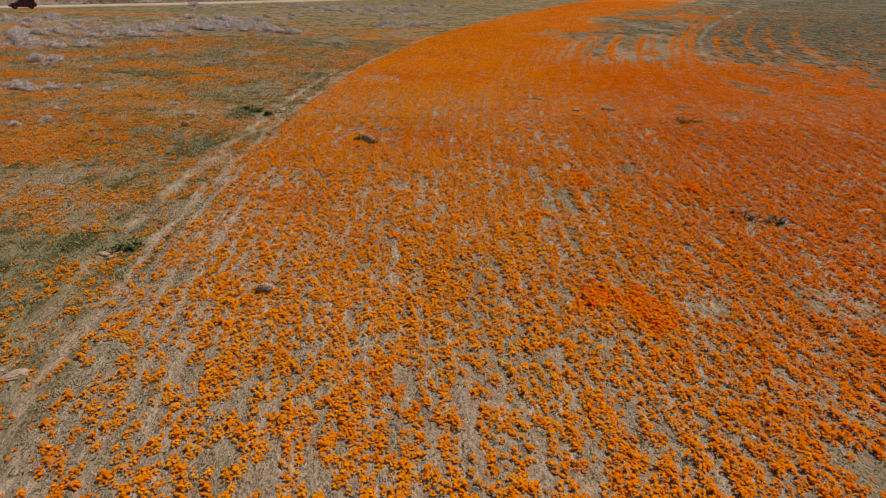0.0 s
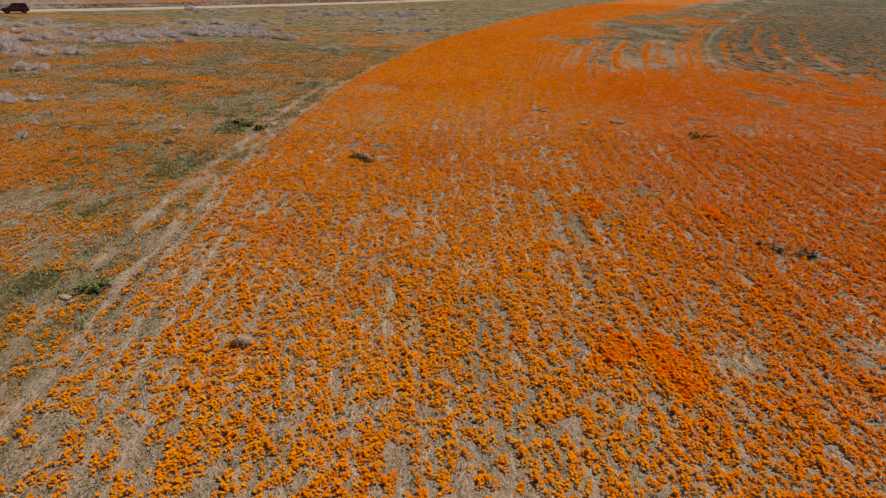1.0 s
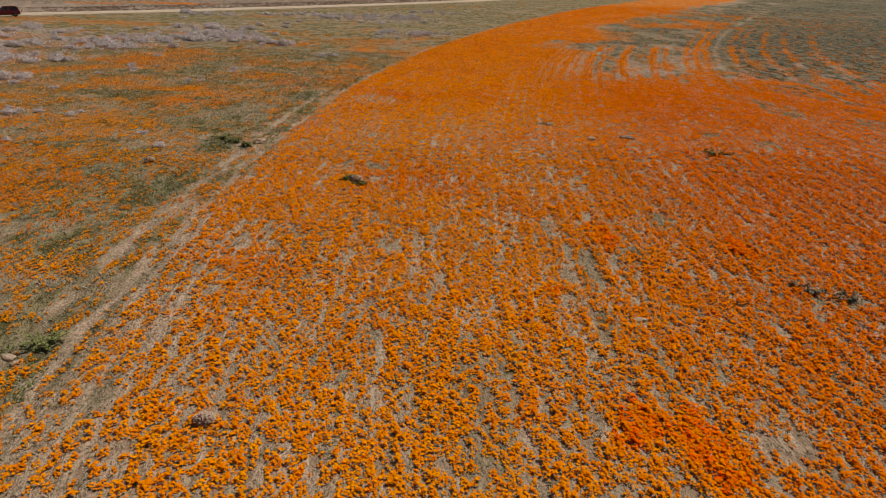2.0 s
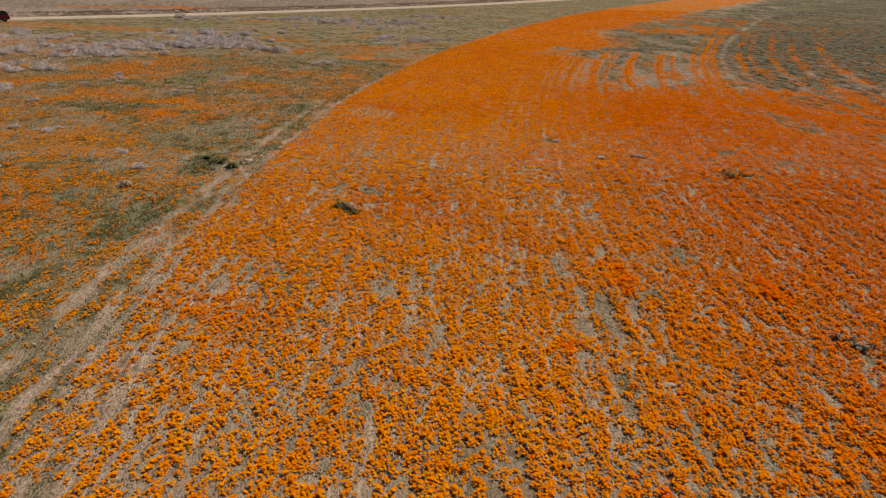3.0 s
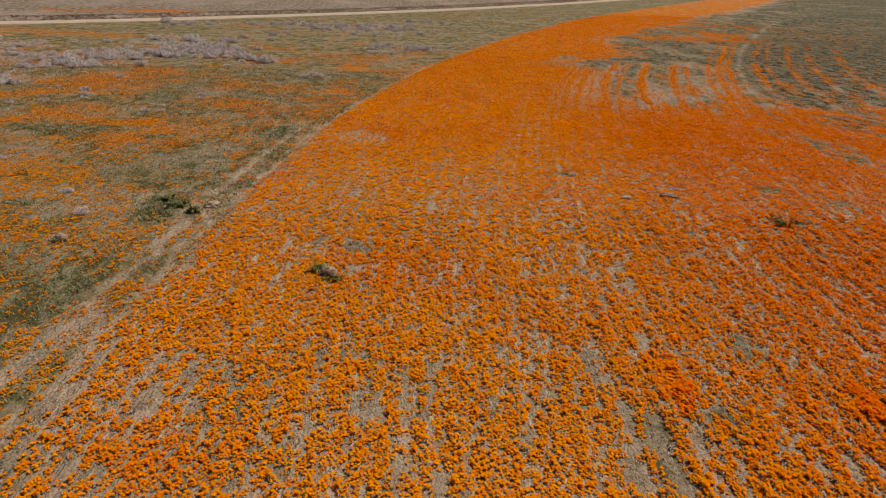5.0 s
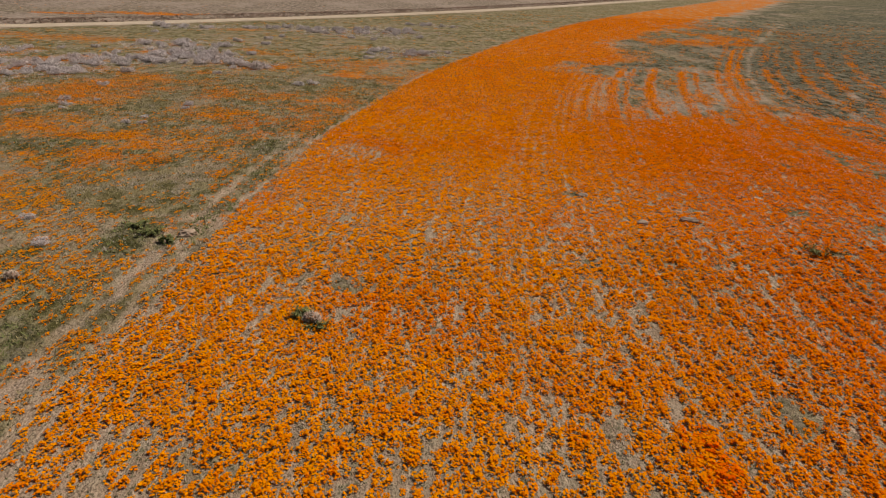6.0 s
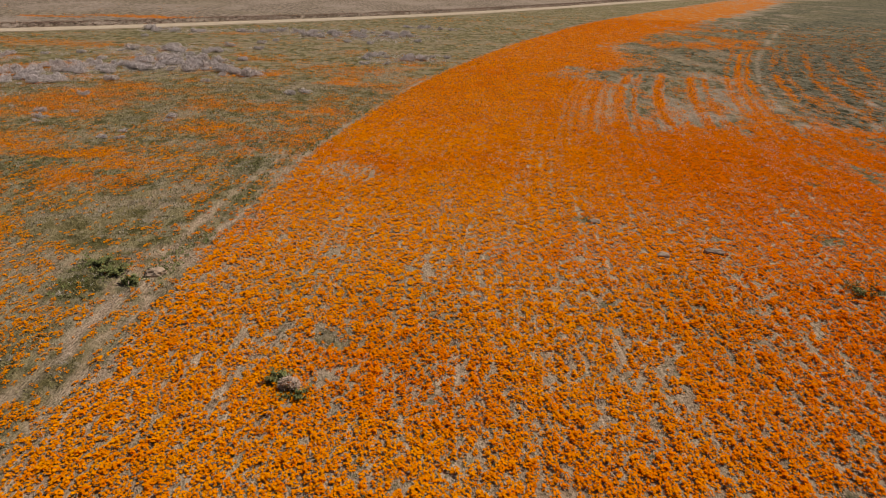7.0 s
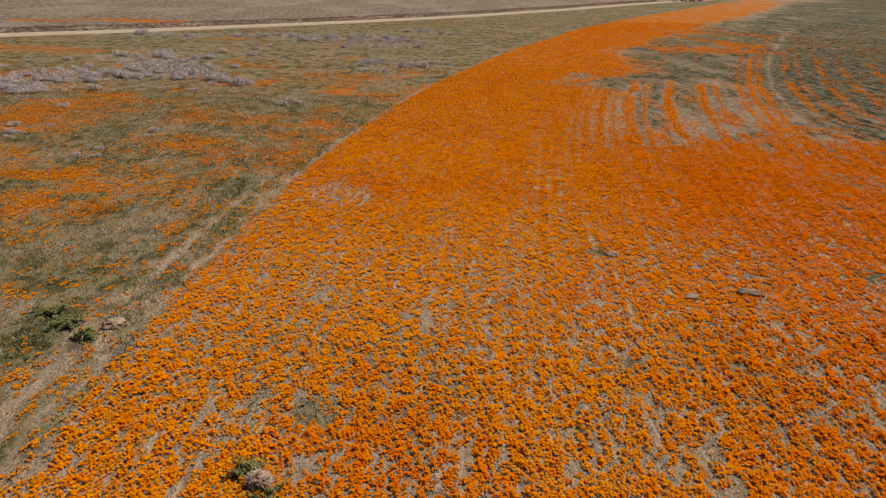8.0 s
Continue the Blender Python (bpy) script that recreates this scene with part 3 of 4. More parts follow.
def poppies(name, y0, y1, spacing, templates, gain=1.0, size=(0.75, 1.3), run=0.7):
    """One belt of the sowing; run is the length of its clumps along the rows."""
    x, y = places(y0 - 6, y1 + 6, spacing)
    p = cover(x, y)[0]
    fine = fbm(across(x, y), y, 0.21, run, 131, 2)
    keep = rng.random(len(x)) < gain * smooth(y, y0 - 6, y0 + 6) * (1 - smooth(y, y1 - 6, y1 + 6)) * np.where((x < edge_x(y)) & (y > 90), 0.6, 1.0) * smooth(p + 0.65 * (fine - 0.5), 0.06, 0.84)
    x, y, p = x[keep], y[keep], p[keep]
    s = rng.uniform(*size, len(x)) * (0.85 + 0.3 * p) * np.where(x < edge_x(y), 0.8, 1.0)
    return scatter(name, x, y, s, templates, [PETAL, FOLIAGE], "orange poppies in bloom over feathery grey-green leaves", "poppies", along=0.45)


NEAR_TUFTS = [tuft(n, 0.019 * n ** 0.53, 0.036, 3 + n // 8, 0.085, 0.026, 0.06 + 0.0025 * n, i, 2, 2.1) for i, n in enumerate((4, 6, 8, 10, 12, 15, 19, 24))]
poppies("poppies", 29, 72, 0.185, NEAR_TUFTS, size=(0.8, 1.35), run=1.0)
poppies("poppies", 72, 106, 0.228, [tuft(n, 0.036 * n ** 0.5, 0.046, 1, 0.10, 0.034, 0.06, 20 + i) for i, n in enumerate((5, 7, 8, 10, 11, 13))], run=0.9)
poppies("poppies", 106, 150, 0.42, [tuft(7, 0.24, 0.062, 2, 0.16, 0.05, 0.14, 40 + i) for i in range(6)], run=2.4)
poppies("poppies", 150, 260, 0.75, [tuft(6, 0.42, 0.10, 1, 0.18, 0.06, 0.16, 50 + i) for i in range(6)], gain=0.8, run=2.4)
# the thickest clumps flower a deeper red
tx, ty = places(34, 76, 0.2)
ok = rng.random(len(tx)) < 0.85 * blobs(tx, ty, THICK, 21) * smooth(fbm(tx, ty, 0.5, 0.9, 27), 0.2, 0.5)
scatter("poppies", tx[ok], ty[ok], rng.uniform(1.1, 1.6, ok.sum()), NEAR_TUFTS, [RED_PETAL, FOLIAGE], "deep red-orange poppies crowded in dense clumps", "poppies", along=0.45)


def grass_tuft(blades, length, width, spread, seed, lean=(0.2, 1.3)):
    r = random.Random(seed)
    vs, ts, n = [], [], 0
    for _ in range(blades):
        v, t = blade(length * r.uniform(0.5, 1.2), width * r.uniform(0.7, 1.4), r.uniform(*lean))
        v = turned(v, r.uniform(0, 6.283), 0) + np.array((r.uniform(-spread, spread), r.uniform(-spread, spread), 0))
        vs.append(v), ts.append(t + n)
        n += 3
    t = np.concatenate(ts)
    return np.concatenate(vs), t, np.zeros(len(t), int)


def grasses(name, y0, y1, spacing, templates, chance, mat, label, category, size=(0.7, 1.4), along=None):
    x, y = places(y0, y1, spacing)
    keep = rng.random(len(x)) < chance(x, y, *cover(x, y)[:4])
    x, y = x[keep], y[keep]
    return scatter(name, x, y, rng.uniform(*size, len(x)), templates, [mat], label, category, along=along)


grasses("dry_grass", 33, 80, 0.24, [grass_tuft(8, 0.10, 0.018, 0.13, 60 + i, (0.8, 1.5)) for i in range(6)],
        lambda x, y, p, g, b, d: (x > edge_x(y) + 0.3) * np.clip(0.75 - 0.9 * b - 0.45 * p, 0, 1) * (1 - 0.3 * blobs(x, y, SOIL_GAPS, 19)), STRAW, "short bleached dry grass and seedlings between the poppies", "grass")


SEEDLING = plant_material("seedling_leaf", (0.045, 0.05, 0.022), (0.20, 0.195, 0.10), (0.33, 0.31, 0.20), 0.9, 0.4)
grasses("seedlings", 33, 74, 0.15, [grass_tuft(3, 0.055, 0.030, 0.025, 340 + i, (0.7, 1.45)) for i in range(6)],
        lambda x, y, p, g, b, d: (x > edge_x(y) - 0.5) * np.clip(0.25 + 0.6 * smooth(fbm(x, y, 0.7, 1.2, 151), 0.3, 0.7) - 0.7 * b, 0, 1),
        SEEDLING, "small dark green seedlings dotting the bare soil", "seedlings", (0.6, 1.6))


def fallen_straw(stalks, seed):
    """Flattened stalks that lie along the drill rows."""
    r = random.Random(seed)
    vs, ts, n = [], [], 0
    for _ in range(stalks):
        w, l, z = r.uniform(0.004, 0.010), r.uniform(0.04, 0.14), r.uniform(0.012, 0.045)
        v = np.array([(-w, 0, z), (w, 0, z), (w * 0.7, l, z + 0.015), (-w * 0.7, l, z + 0.01)])
        v = turned(v, r.gauss(0, 0.35), 0) + np.array((r.uniform(-0.16, 0.16), r.uniform(-0.25, 0.25), 0))
        vs.append(v), ts.append(np.array([(0, 1, 2), (0, 2, 3)]) + n)
        n += 4
    t = np.concatenate(ts)
    return np.concatenate(vs), t, np.zeros(len(t), int)


grasses("fallen_straw", 33, 74, 0.34, [fallen_straw(5, 300 + i) for i in range(8)],
        lambda x, y, p, g, b, d: (x > edge_x(y) + 0.3) * (0.25 + 0.75 * smooth(fbm(across(x, y), y, 0.5, 7, 141), 0.4, 0.65)) * 0.6 * (1 - 0.7 * b) + 0.5 * (b > 0.35) * (np.abs(x - edge_x(y) + 0.9) < 1.3),
        STRAW, "bleached straw lying along the drill rows", "straw", along=0.25)
grasses("fallen_straw", 74, 118, 0.55, [fallen_straw(5, 320 + i) for i in range(8)],
        lambda x, y, p, g, b, d: (x > edge_x(y) - 1.5) * (0.12 + 0.5 * smooth(fbm(across(x, y), y, 0.5, 6, 141), 0.45, 0.65)),
        STRAW, "bleached straw lying along the drill rows", "straw", (1.4, 2.4), 0.4)
grasses("meadow_grass", 36, 125, 0.34, [grass_tuft(8, 0.15, 0.034, 0.16, 80 + i, (0.5, 1.45)) for i in range(6)],
        lambda x, y, p, g, b, d: (x < edge_x(y) + 0.8) * np.clip(0.35 + 0.6 * g - 2.0 * b, 0, 1), MEADOW, "olive and straw-coloured meadow grass beside the track", "grass")
grasses("low_herbs", 33, 88, 0.25, [grass_tuft(7, 0.09, 0.034, 0.10, 140 + i, (0.9, 1.5)) for i in range(6)],
        lambda x, y, p, g, b, d: (x > edge_x(y) - 3) * np.clip(0.7 * smooth(fbm(x, y, 2.2, 4.0, 145), 0.32, 0.66) - 1.5 * b + 0.7 * blobs(x, y, SOIL_GAPS, 19), 0, 1), HERB, "low grey-green herb rosettes on the soil", "herbs")
grasses("green_weeds", 36, 112, 0.22, [grass_tuft(10, 0.14, 0.045, 0.12, 100 + i, (0.4, 1.4)) for i in range(5)],
        lambda x, y, p, g, b, d: 0.25 * blobs(x, y, GREEN_PATCHES, 5) + 0.7 * (np.abs(x - edge_x(y) + 0.85) < 0.6) * smooth(fbm(x, y, 2, 4, 143), 0.5, 0.7),
        WEED, "dark green low weeds in patches along the track", "weeds")
grasses("pale_tufts", 36, 135, 0.5, [grass_tuft(12, 0.15, 0.028, 0.2, 240 + i, (0.5, 1.4)) for i in range(5)],
        lambda x, y, p, g, b, d: (x < edge_x(y) - 0.3) * 0.8 * smooth(fbm(x, y, 2.6, 1.6, 147), 0.48, 0.75) * (1 - 0.6 * p), PALE, "bleached grey tufts of last year's grass in the meadow", "grass")
grasses("dry_clumps", 34, 105, 0.75, [grass_tuft(16, 0.12, 0.035, 0.09, 260 + i, (0.2, 1.4)) for i in range(5)],
        lambda x, y, p, g, b, d: (x > edge_x(y) + 0.5) * 0.22 * smooth(fbm(x, y, 4, 5, 149), 0.3, 0.6), WEED_DRY, "small pinkish clumps of dead weeds scattered among the poppies", "weeds", (0.5, 1.5))
grasses("grey_weeds", 66, 190, 0.6, [grass_tuft(8, 0.18, 0.075, 0.30, 120 + i, (0.9, 1.5)) for i in range(5)],
        lambda x, y, p, g, b, d: (x > edge_x(y) + 6) * np.clip(g - 0.2, 0, 0.8) * (1 - p), GREY_WEED, "grey-green weeds in the thin striped part of the field", "weeds")


# ---------------------------------------------------------------- shrubs
def spray(bm, centre, direction, length, width, outward=None):
    """One thin tapering twig."""
    d = Vector(direction).normalized()
    side = d.cross(Vector((0.3, 0.2, 1)) if outward is None else Vector(outward)).normalized() * width
    p = Vector(centre)
    v = [bm.verts.new(p - side), bm.verts.new(p + side), bm.verts.new(p + d * length)]
    bm.faces.new(v)


def limb(bm, a, b, r0, r1, sides=5):
    a, b = Vector(a), Vector(b)
    d = (b - a).normalized()
    u = d.orthogonal().normalized()
    w = d.cross(u)
    ring = [[bm.verts.new(p + (u * math.cos(q) + w * math.sin(q)) * r) for q in (2 * math.pi * i / sides for i in range(sides))] for p, r in ((a, r0), (b, r1))]
    for i in range(sides):
        bm.faces.new((ring[0][i], ring[0][(i + 1) % sides], ring[1][(i + 1) % sides], ring[1][i]))


def shrub(seed, label):
    """A low dome of bleached twigs on a few forking stems, about 1.3 m wide."""
    r = random.Random(seed)
    root = tagged(new("desert_shrub"), label, "shrub", "shrubs between the track and the road")
    stems, twigs = bmesh.new(), bmesh.new()
    lobes = [(r.uniform(-0.42, 0.42), r.uniform(-0.42, 0.42), r.uniform(0.16, 0.40), r.uniform(0.18, 0.6)) for _ in range(7)]
    for lx, ly, lr, lh in lobes:
        limb(stems, (0, 0, -0.05), (lx * 0.6, ly * 0.6, lh * 0.45), 0.03, 0.02)
        limb(stems, (lx * 0.6, ly * 0.6, lh * 0.45), (lx * 1.1, ly * 1.1, lh * 0.85), 0.02, 0.008)
        for _ in range(int(90 + 480 * lr)):
            a, up = r.uniform(0, 6.283), r.uniform(-0.25, 1.0)
            flat = math.sqrt(max(0, 1 - up * up))
            k = r.uniform(0.7, 1.0)
            c = (lx + lr * flat * math.cos(a) * k, ly + lr * flat * math.sin(a) * k, max(0.02, lh * 0.5 + lh * 0.5 * up * k))
            turn = r.uniform(0, 6.283)
            rad = Vector((flat * math.cos(a), flat * math.sin(a), up))
            tan = rad.orthogonal().normalized()
            out = tan * math.cos(turn) + rad.cross(tan) * math.sin(turn) + rad * r.uniform(0.1, 1.1) + Vector((0, 0, 0.3))
            spray(twigs, c, out, r.uniform(0.05, 0.17), r.uniform(0.008, 0.018), rad)
    part("stem", stems, STEM, root)
    part("crown", twigs, TWIG, root)
    return root


SHRUB_LABELS = ("rounded grey-lilac desert shrub of bleached twigs", "low spreading pale grey shrub in the meadow", "dome of bleached grey twigs, dark beneath",
                "ragged ash-grey desert shrub with bare stems")
SHRUB_KINDS = [shrub(200 + i, SHRUB_LABELS[i]) for i in range(4)]
# clusters: middle x, y, half width, half length, how many
SHRUB_CLUSTERS = ((-62, 138, 9, 9, 24), (-47.5, 111, 5.5, 4, 22), (-52, 124, 8, 9, 36), (-43, 128, 5, 9, 26), (-38, 150, 7, 8, 34), (-33, 137, 7, 5, 46), (-24, 132, 3, 3, 8),
                  (-13, 183, 11, 9, 48), (-5, 150, 6, 5, 16), (1, 204, 6, 4, 9), (-30, 186, 8, 3.5, 16), (-37, 83, 3.5, 2, 5), (-42, 97, 2, 2, 3), (-46, 182, 6, 3, 10))
WEST_SHRUBS = ((-42.7, 121.3), (-42.8, 123.6), (-41.7, 124.8), (-46.6, 130.1), (-46.5, 132.6), (-41.2, 128.6), (-45.8, 137.4), (-48.8, 147.0), (-39.6, 133.8), (-43.6, 140.8),
               (-37.8, 140.3), (-39.9, 148.9), (-38.0, 153.2), (-33.7, 139.6), (-32.5, 142.9), (-29.1, 137.0), (-26.5, 133.4), (-23.2, 131.4), (-26.4, 144.1), (-31.7, 159.6), (-26.4, 155.8),
               (-41.9, 182.2), (-35.4, 184.2), (-49.0, 184.5), (-48.7, 171.0), (-52.3, 144.5), (-26.4, 124.9), (-36.2, 124.6), (-35.3, 115.8), (-32.7, 107.7), (-35.4, 107.5),
               (-34.2, 105.0), (-26.1, 100.8), (-24.3, 106.3), (-26.9, 98.7))
BELT_SHRUBS = ((-21.9, 184.6), (-18.2, 188.7), (-13.4, 185.2), (-8.9, 183.1), (-2.2, 174.0), (-14.6, 170.0), (-10.5, 168.3), (-10.1, 143.1), (-7.2, 143.2), (-3.9, 146.6), (1.6, 151.4),
               (-4.1, 206.2), (0.8, 205.0), (5.5, 200.7), (-26.2, 143.1), (-16.4, 118.6), (-15.0, 119.6), (-27.6, 164.9), (-26.3, 169.3), (-28.7, 138.1), (-25.5, 133.8), (-22.2, 130.4))
NEAR_SHRUBS = ((-41.6, 97.1), (-41.4, 95.5), (-42.2, 99.1), (-38.9, 100.9), (-36.4, 101.8), (-33.9, 103.6), (-36.9, 93.2), (-37.9, 82.1), (-36.5, 82.3), (-36.2, 84.7), (-39.2, 83.5),
               (-30.6, 83.7), (-30.8, 82.6), (-31.3, 74.9), (-30.3, 71.1), (-31.7, 69.7), (-21.6, 74.1), (-23.8, 77.4), (-25.7, 98.7), (-24.2, 104.8), (-33.4, 83.4))
SINGLES = WEST_SHRUBS + BELT_SHRUBS + NEAR_SHRUBS
_r = random.Random(5)
spots = [(x, y, _r.uniform(0.7, 1.1) * (1.35 if y > 115 else 0.75)) for x, y in SINGLES]
for cx, cy, rx, ry, count in SHRUB_CLUSTERS:
    for _ in range(count):
        a, d = _r.uniform(0, 6.283), math.sqrt(_r.random())
        spots.append((cx + rx * d * math.cos(a), cy + ry * d * math.sin(a), _r.choice((0.55, 0.75, 1.0, 1.2, 1.5, 1.9)) * _r.uniform(0.85, 1.15)))
for i, (x, y, s) in enumerate(spots):
    kind = SHRUB_KINDS[i % 4]
    m = pose(x, y, height(x, y) - 0.02, 0, 0, _r.uniform(0, 360))
    if i < 4:
        kind.matrix_basis = m @ Matrix.Diagonal((s, s, s * 0.9, 1))
    else:
        kind_copy = copy_thing(kind, m)
        kind_copy.scale = (s, s * _r.uniform(0.85, 1.15), s * _r.uniform(0.7, 1.0))

# low scrub that fills the ground between the shrubs
sx, sy = places(80, 225, 0.5)
thick = blobs(sx, sy, [(cx, cy, rx * 1.35, ry * 1.35) for cx, cy, rx, ry, count in SHRUB_CLUSTERS], 9)
ok = rng.random(len(sx)) < 0.95 * thick * smooth(fbm(sx, sy, 4, 2.5, 171), 0.2, 0.45)
scatter("low_scrub", sx[ok], sy[ok], rng.uniform(0.45, 1.1, ok.sum()), [grass_tuft(12, 0.26, 0.05, 0.30, 180 + i, (0.6, 1.45)) for i in range(5)], [SCRUB],
        "pale grey low scrub between the shrubs", "scrub")

# brush on the bank beyond the road
bx = rng.uniform(-150, 140, 16000)
by = np.interp(bx, _rx[_order], _ry[_order]) + rng.uniform(5.5, 15, 16000)
br = road_side(bx, by)
ok = (br > 4.0) & (br < 8.5) & (rng.random(16000) < 0.75 * fbm(bx, by, 5, 5, 151) + 0.25)
scatter("roadside_brush", bx[ok], by[ok], rng.uniform(0.6, 1.5, ok.sum()), [grass_tuft(7, 0.36, 0.12, 0.35, 160 + i, (0.4, 1.4)) for i in range(5)], [BANK],
        "brown dead brush along the bank beyond the dirt road", "brush")


# ---------------------------------------------------------------- tumbleweeds, stones, plants in the field
def tumbleweed(x, y, size, label):
    r = random.Random(int(x * 10) + 999)
    root = tagged(new("tumbleweed"), label, "tumbleweed")
    root.matrix_basis = pose(x, y, height(x, y) + 0.02)
    core, bm = bmesh.new(), bmesh.new()
    for _ in range(7):
        a = r.uniform(0, 6.283)
        limb(core, (0, 0, 0), (0.5 * size * math.cos(a), 0.4 * size * math.sin(a), size * r.uniform(0.2, 0.6)), 0.012, 0.005)
    for _ in range(620):
        a, up = r.uniform(0, 6.283), r.uniform(-0.6, 1.0)
        flat = math.sqrt(1 - up * up)
        c = (0.5 * size * flat * math.cos(a), 0.42 * size * flat * math.sin(a), size * (0.3 + 0.3 * up))
        spray(bm, c, (-math.sin(a) + r.uniform(-1, 1), math.cos(a) + r.uniform(-1, 1), r.uniform(-0.8, 0.9)), size * r.uniform(0.14, 0.3), size * 0.028)
    part("stem", core, STEM, root)
    part("crown", bm, WEED_DRY, root)
    return root


tumbleweed(-11.3, 46.0, 0.48, "pale brown dry tumbleweed lying among the poppies")
tumbleweed(-8.75, 66.95, 0.6, "pinkish dry tumbleweed caught in a green plant")
tumbleweed(-21.0, 70.5, 0.5, "small grey tumbleweed in the meadow grass")


def lump(name, x, y, sx, sy, sz, mat, label, category, turn=0):
    bm = bmesh.new()
    bmesh.ops.create_icosphere(bm, subdivisions=3, radius=1.0)
    for v in bm.verts:
        n = noise.fractal(v.co * 1.3 + Vector((x, y, 0)), 0.7, 2.0, 4)
        v.co *= 1 + 0.22 * n
        v.co.x, v.co.y, v.co.z = v.co.x * sx, v.co.y * sy, v.co.z * sz
    ob = part(name, bm, mat, None)
    ob.matrix_basis = pose(x, y, height(x, y) + sz * 0.3, 0, 0, turn)
    return tagged(ob, label, category)


lump("earth_mound", 7.1, 77.8, 0.33, 0.24, 0.17, CLOD, "grey-brown weathered earth mound among poppies", "mound", 20)
lump("earth_mound", 9.75, 78.1, 0.55, 0.26, 0.19, CLOD, "long grey-brown earth mound among poppies", "mound", -8)
lump("earth_mound", 5.1, 82.4, 0.32, 0.26, 0.16, CLOD, "small brown earth mound among poppies", "mound")
lump("stone", -15.55, 75.4, 0.42, 0.30, 0.22, STONE, "pale tan stone beside the wheel rut", "stone", 12)
lump("stone", -17.0, 41.1, 0.34, 0.20, 0.10, STONE, "flat pale stone lying in the wheel rut", "stone", 35)
lump("stone", -17.95, 49.35, 0.22, 0.14, 0.10, STONE, "small pale stone beside green weeds", "stone", -15)
lump("stone", -17.55, 49.0, 0.16, 0.12, 0.08, STONE, "small pale stone beside green weeds", "stone", 40)
lump("stone", 15.7, 54.6, 0.40, 0.16, 0.10, STONE, "bleached flat stone among dense poppies", "stone", 5)
lump("stone", 1.95, 51.5, 0.30, 0.14, 0.09, STONE, "pale stone among poppies", "stone", 5)


def leafy_plant(x, y, size, tall, label, leaf=None):
    r = random.Random(int(x * 7) + 4242)
    root = tagged(new("green_plant"), label, "plant")
    root.matrix_basis = pose(x, y, height(x, y))
    stems, leaves = bmesh.new(), bmesh.new()
    for _ in range(12):
        a, d = r.uniform(0, 6.283), size * r.uniform(0.2, 0.5)
        tip = (d * math.cos(a), d * math.sin(a), tall * r.uniform(0.5, 1))
        limb(stems, (0.1 * tip[0], 0.1 * tip[1], -0.03), tip, 0.012, 0.004)
        for _ in range(38):
            k = r.uniform(0.25, 1.05)
            spray(leaves, [q * k + r.uniform(-0.07, 0.07) for q in tip], (r.uniform(-1, 1), r.uniform(-1, 1), r.uniform(-0.1, 0.8)), r.uniform(0.08, 0.17), 0.034)
    part("stem", stems, STEM, root)
    part("foliage", leaves, leaf or WEED, root)


leafy_plant(-9.2, 67.3, 1.2, 0.28, "dark green leafy plant in the poppy field")
leafy_plant(-8.6, 66.6, 1.1, 0.2, "dark green leafy plant beside a tumbleweed")
leafy_plant(14.5, 73.7, 2.4, 0.28, "wide dark green plant among poppies")
leafy_plant(9.3, 53.8, 1.5, 0.18, "grey-green sprawling plant among poppies", GREY_WEED)
leafy_plant(10.4, 53.1, 1.3, 0.18, "grey-green sprawling plant among poppies", GREY_WEED)
leafy_plant(-17.3, 50.1, 1.5, 0.25, "dark green bushy weed beside the wheel rut")
leafy_plant(-18.4, 76.6, 1.6, 0.25, "dark green bushy weed beside the track")
leafy_plant(-16.3, 74.6, 0.8, 0.3, "small dark green weed beside a pale stone")
leafy_plant(-17.3, 75.6, 1.5, 0.25, "dark green bushy weed beside the track")


# ---------------------------------------------------------------- parked cars
def paint(name, colour, rough=0.25, metal=0.0):
    m, nt, b = material(name, rough, 0.5)
    dust = noise_at(nt, 3.0, 4.0)
    c = mix(nt, calc(nt, "MULTIPLY", ramp(nt, dust, 0.45, 0.75), 0.1), colour, (0.38, 0.32, 0.26))
    nt.links.new(c, b.inputs["Base Color"])
    b.inputs["Metallic"].default_value = metal
    return m


GLASS = paint("car_glass", (0.015, 0.018, 0.022), 0.08)
RUBBER = grainy("tyre_rubber", (0.018, 0.018, 0.018), (0.035, 0.034, 0.033), 20.0, 0.9)
ALLOY = paint("wheel_alloy", (0.45, 0.45, 0.46), 0.35, 0.8)
TRIM = grainy("black_trim", (0.02, 0.02, 0.02), (0.045, 0.044, 0.043), 25.0, 0.7)
LAMP_CLEAR = paint("headlamp_lens", (0.75, 0.75, 0.74), 0.1)
LAMP_RED = paint("tail_lamp_lens", (0.30, 0.012, 0.012), 0.15)


def loft(bm, sections):
    """Closed rings of points, skinned one to the next, capped at both ends."""
    rings = [[bm.verts.new(p) for p in s] for s in sections]
    n = len(rings[0])
    for r0, r1 in zip(rings, rings[1:]):
        for i in range(n):
            bm.faces.new((r0[i], r0[(i + 1) % n], r1[(i + 1) % n], r1[i]))
    bm.faces.new(rings[0][::-1])
    bm.faces.new(rings[-1])
    bmesh.ops.recalc_face_normals(bm, faces=bm.faces[:])


def box(bm, lo, hi, soft=0.02):
    r = bmesh.ops.create_cube(bm, size=1.0)
    lo, hi = Vector(lo), Vector(hi)
    for v in r["verts"]:
        v.co = Vector(((lo + hi)[i] / 2 + v.co[i] * (hi - lo)[i] for i in range(3)))
    es = list({e for v in r["verts"] for e in v.link_edges})
    bmesh.ops.bevel(bm, geom=es, offset=soft, segments=2, affect="EDGES")


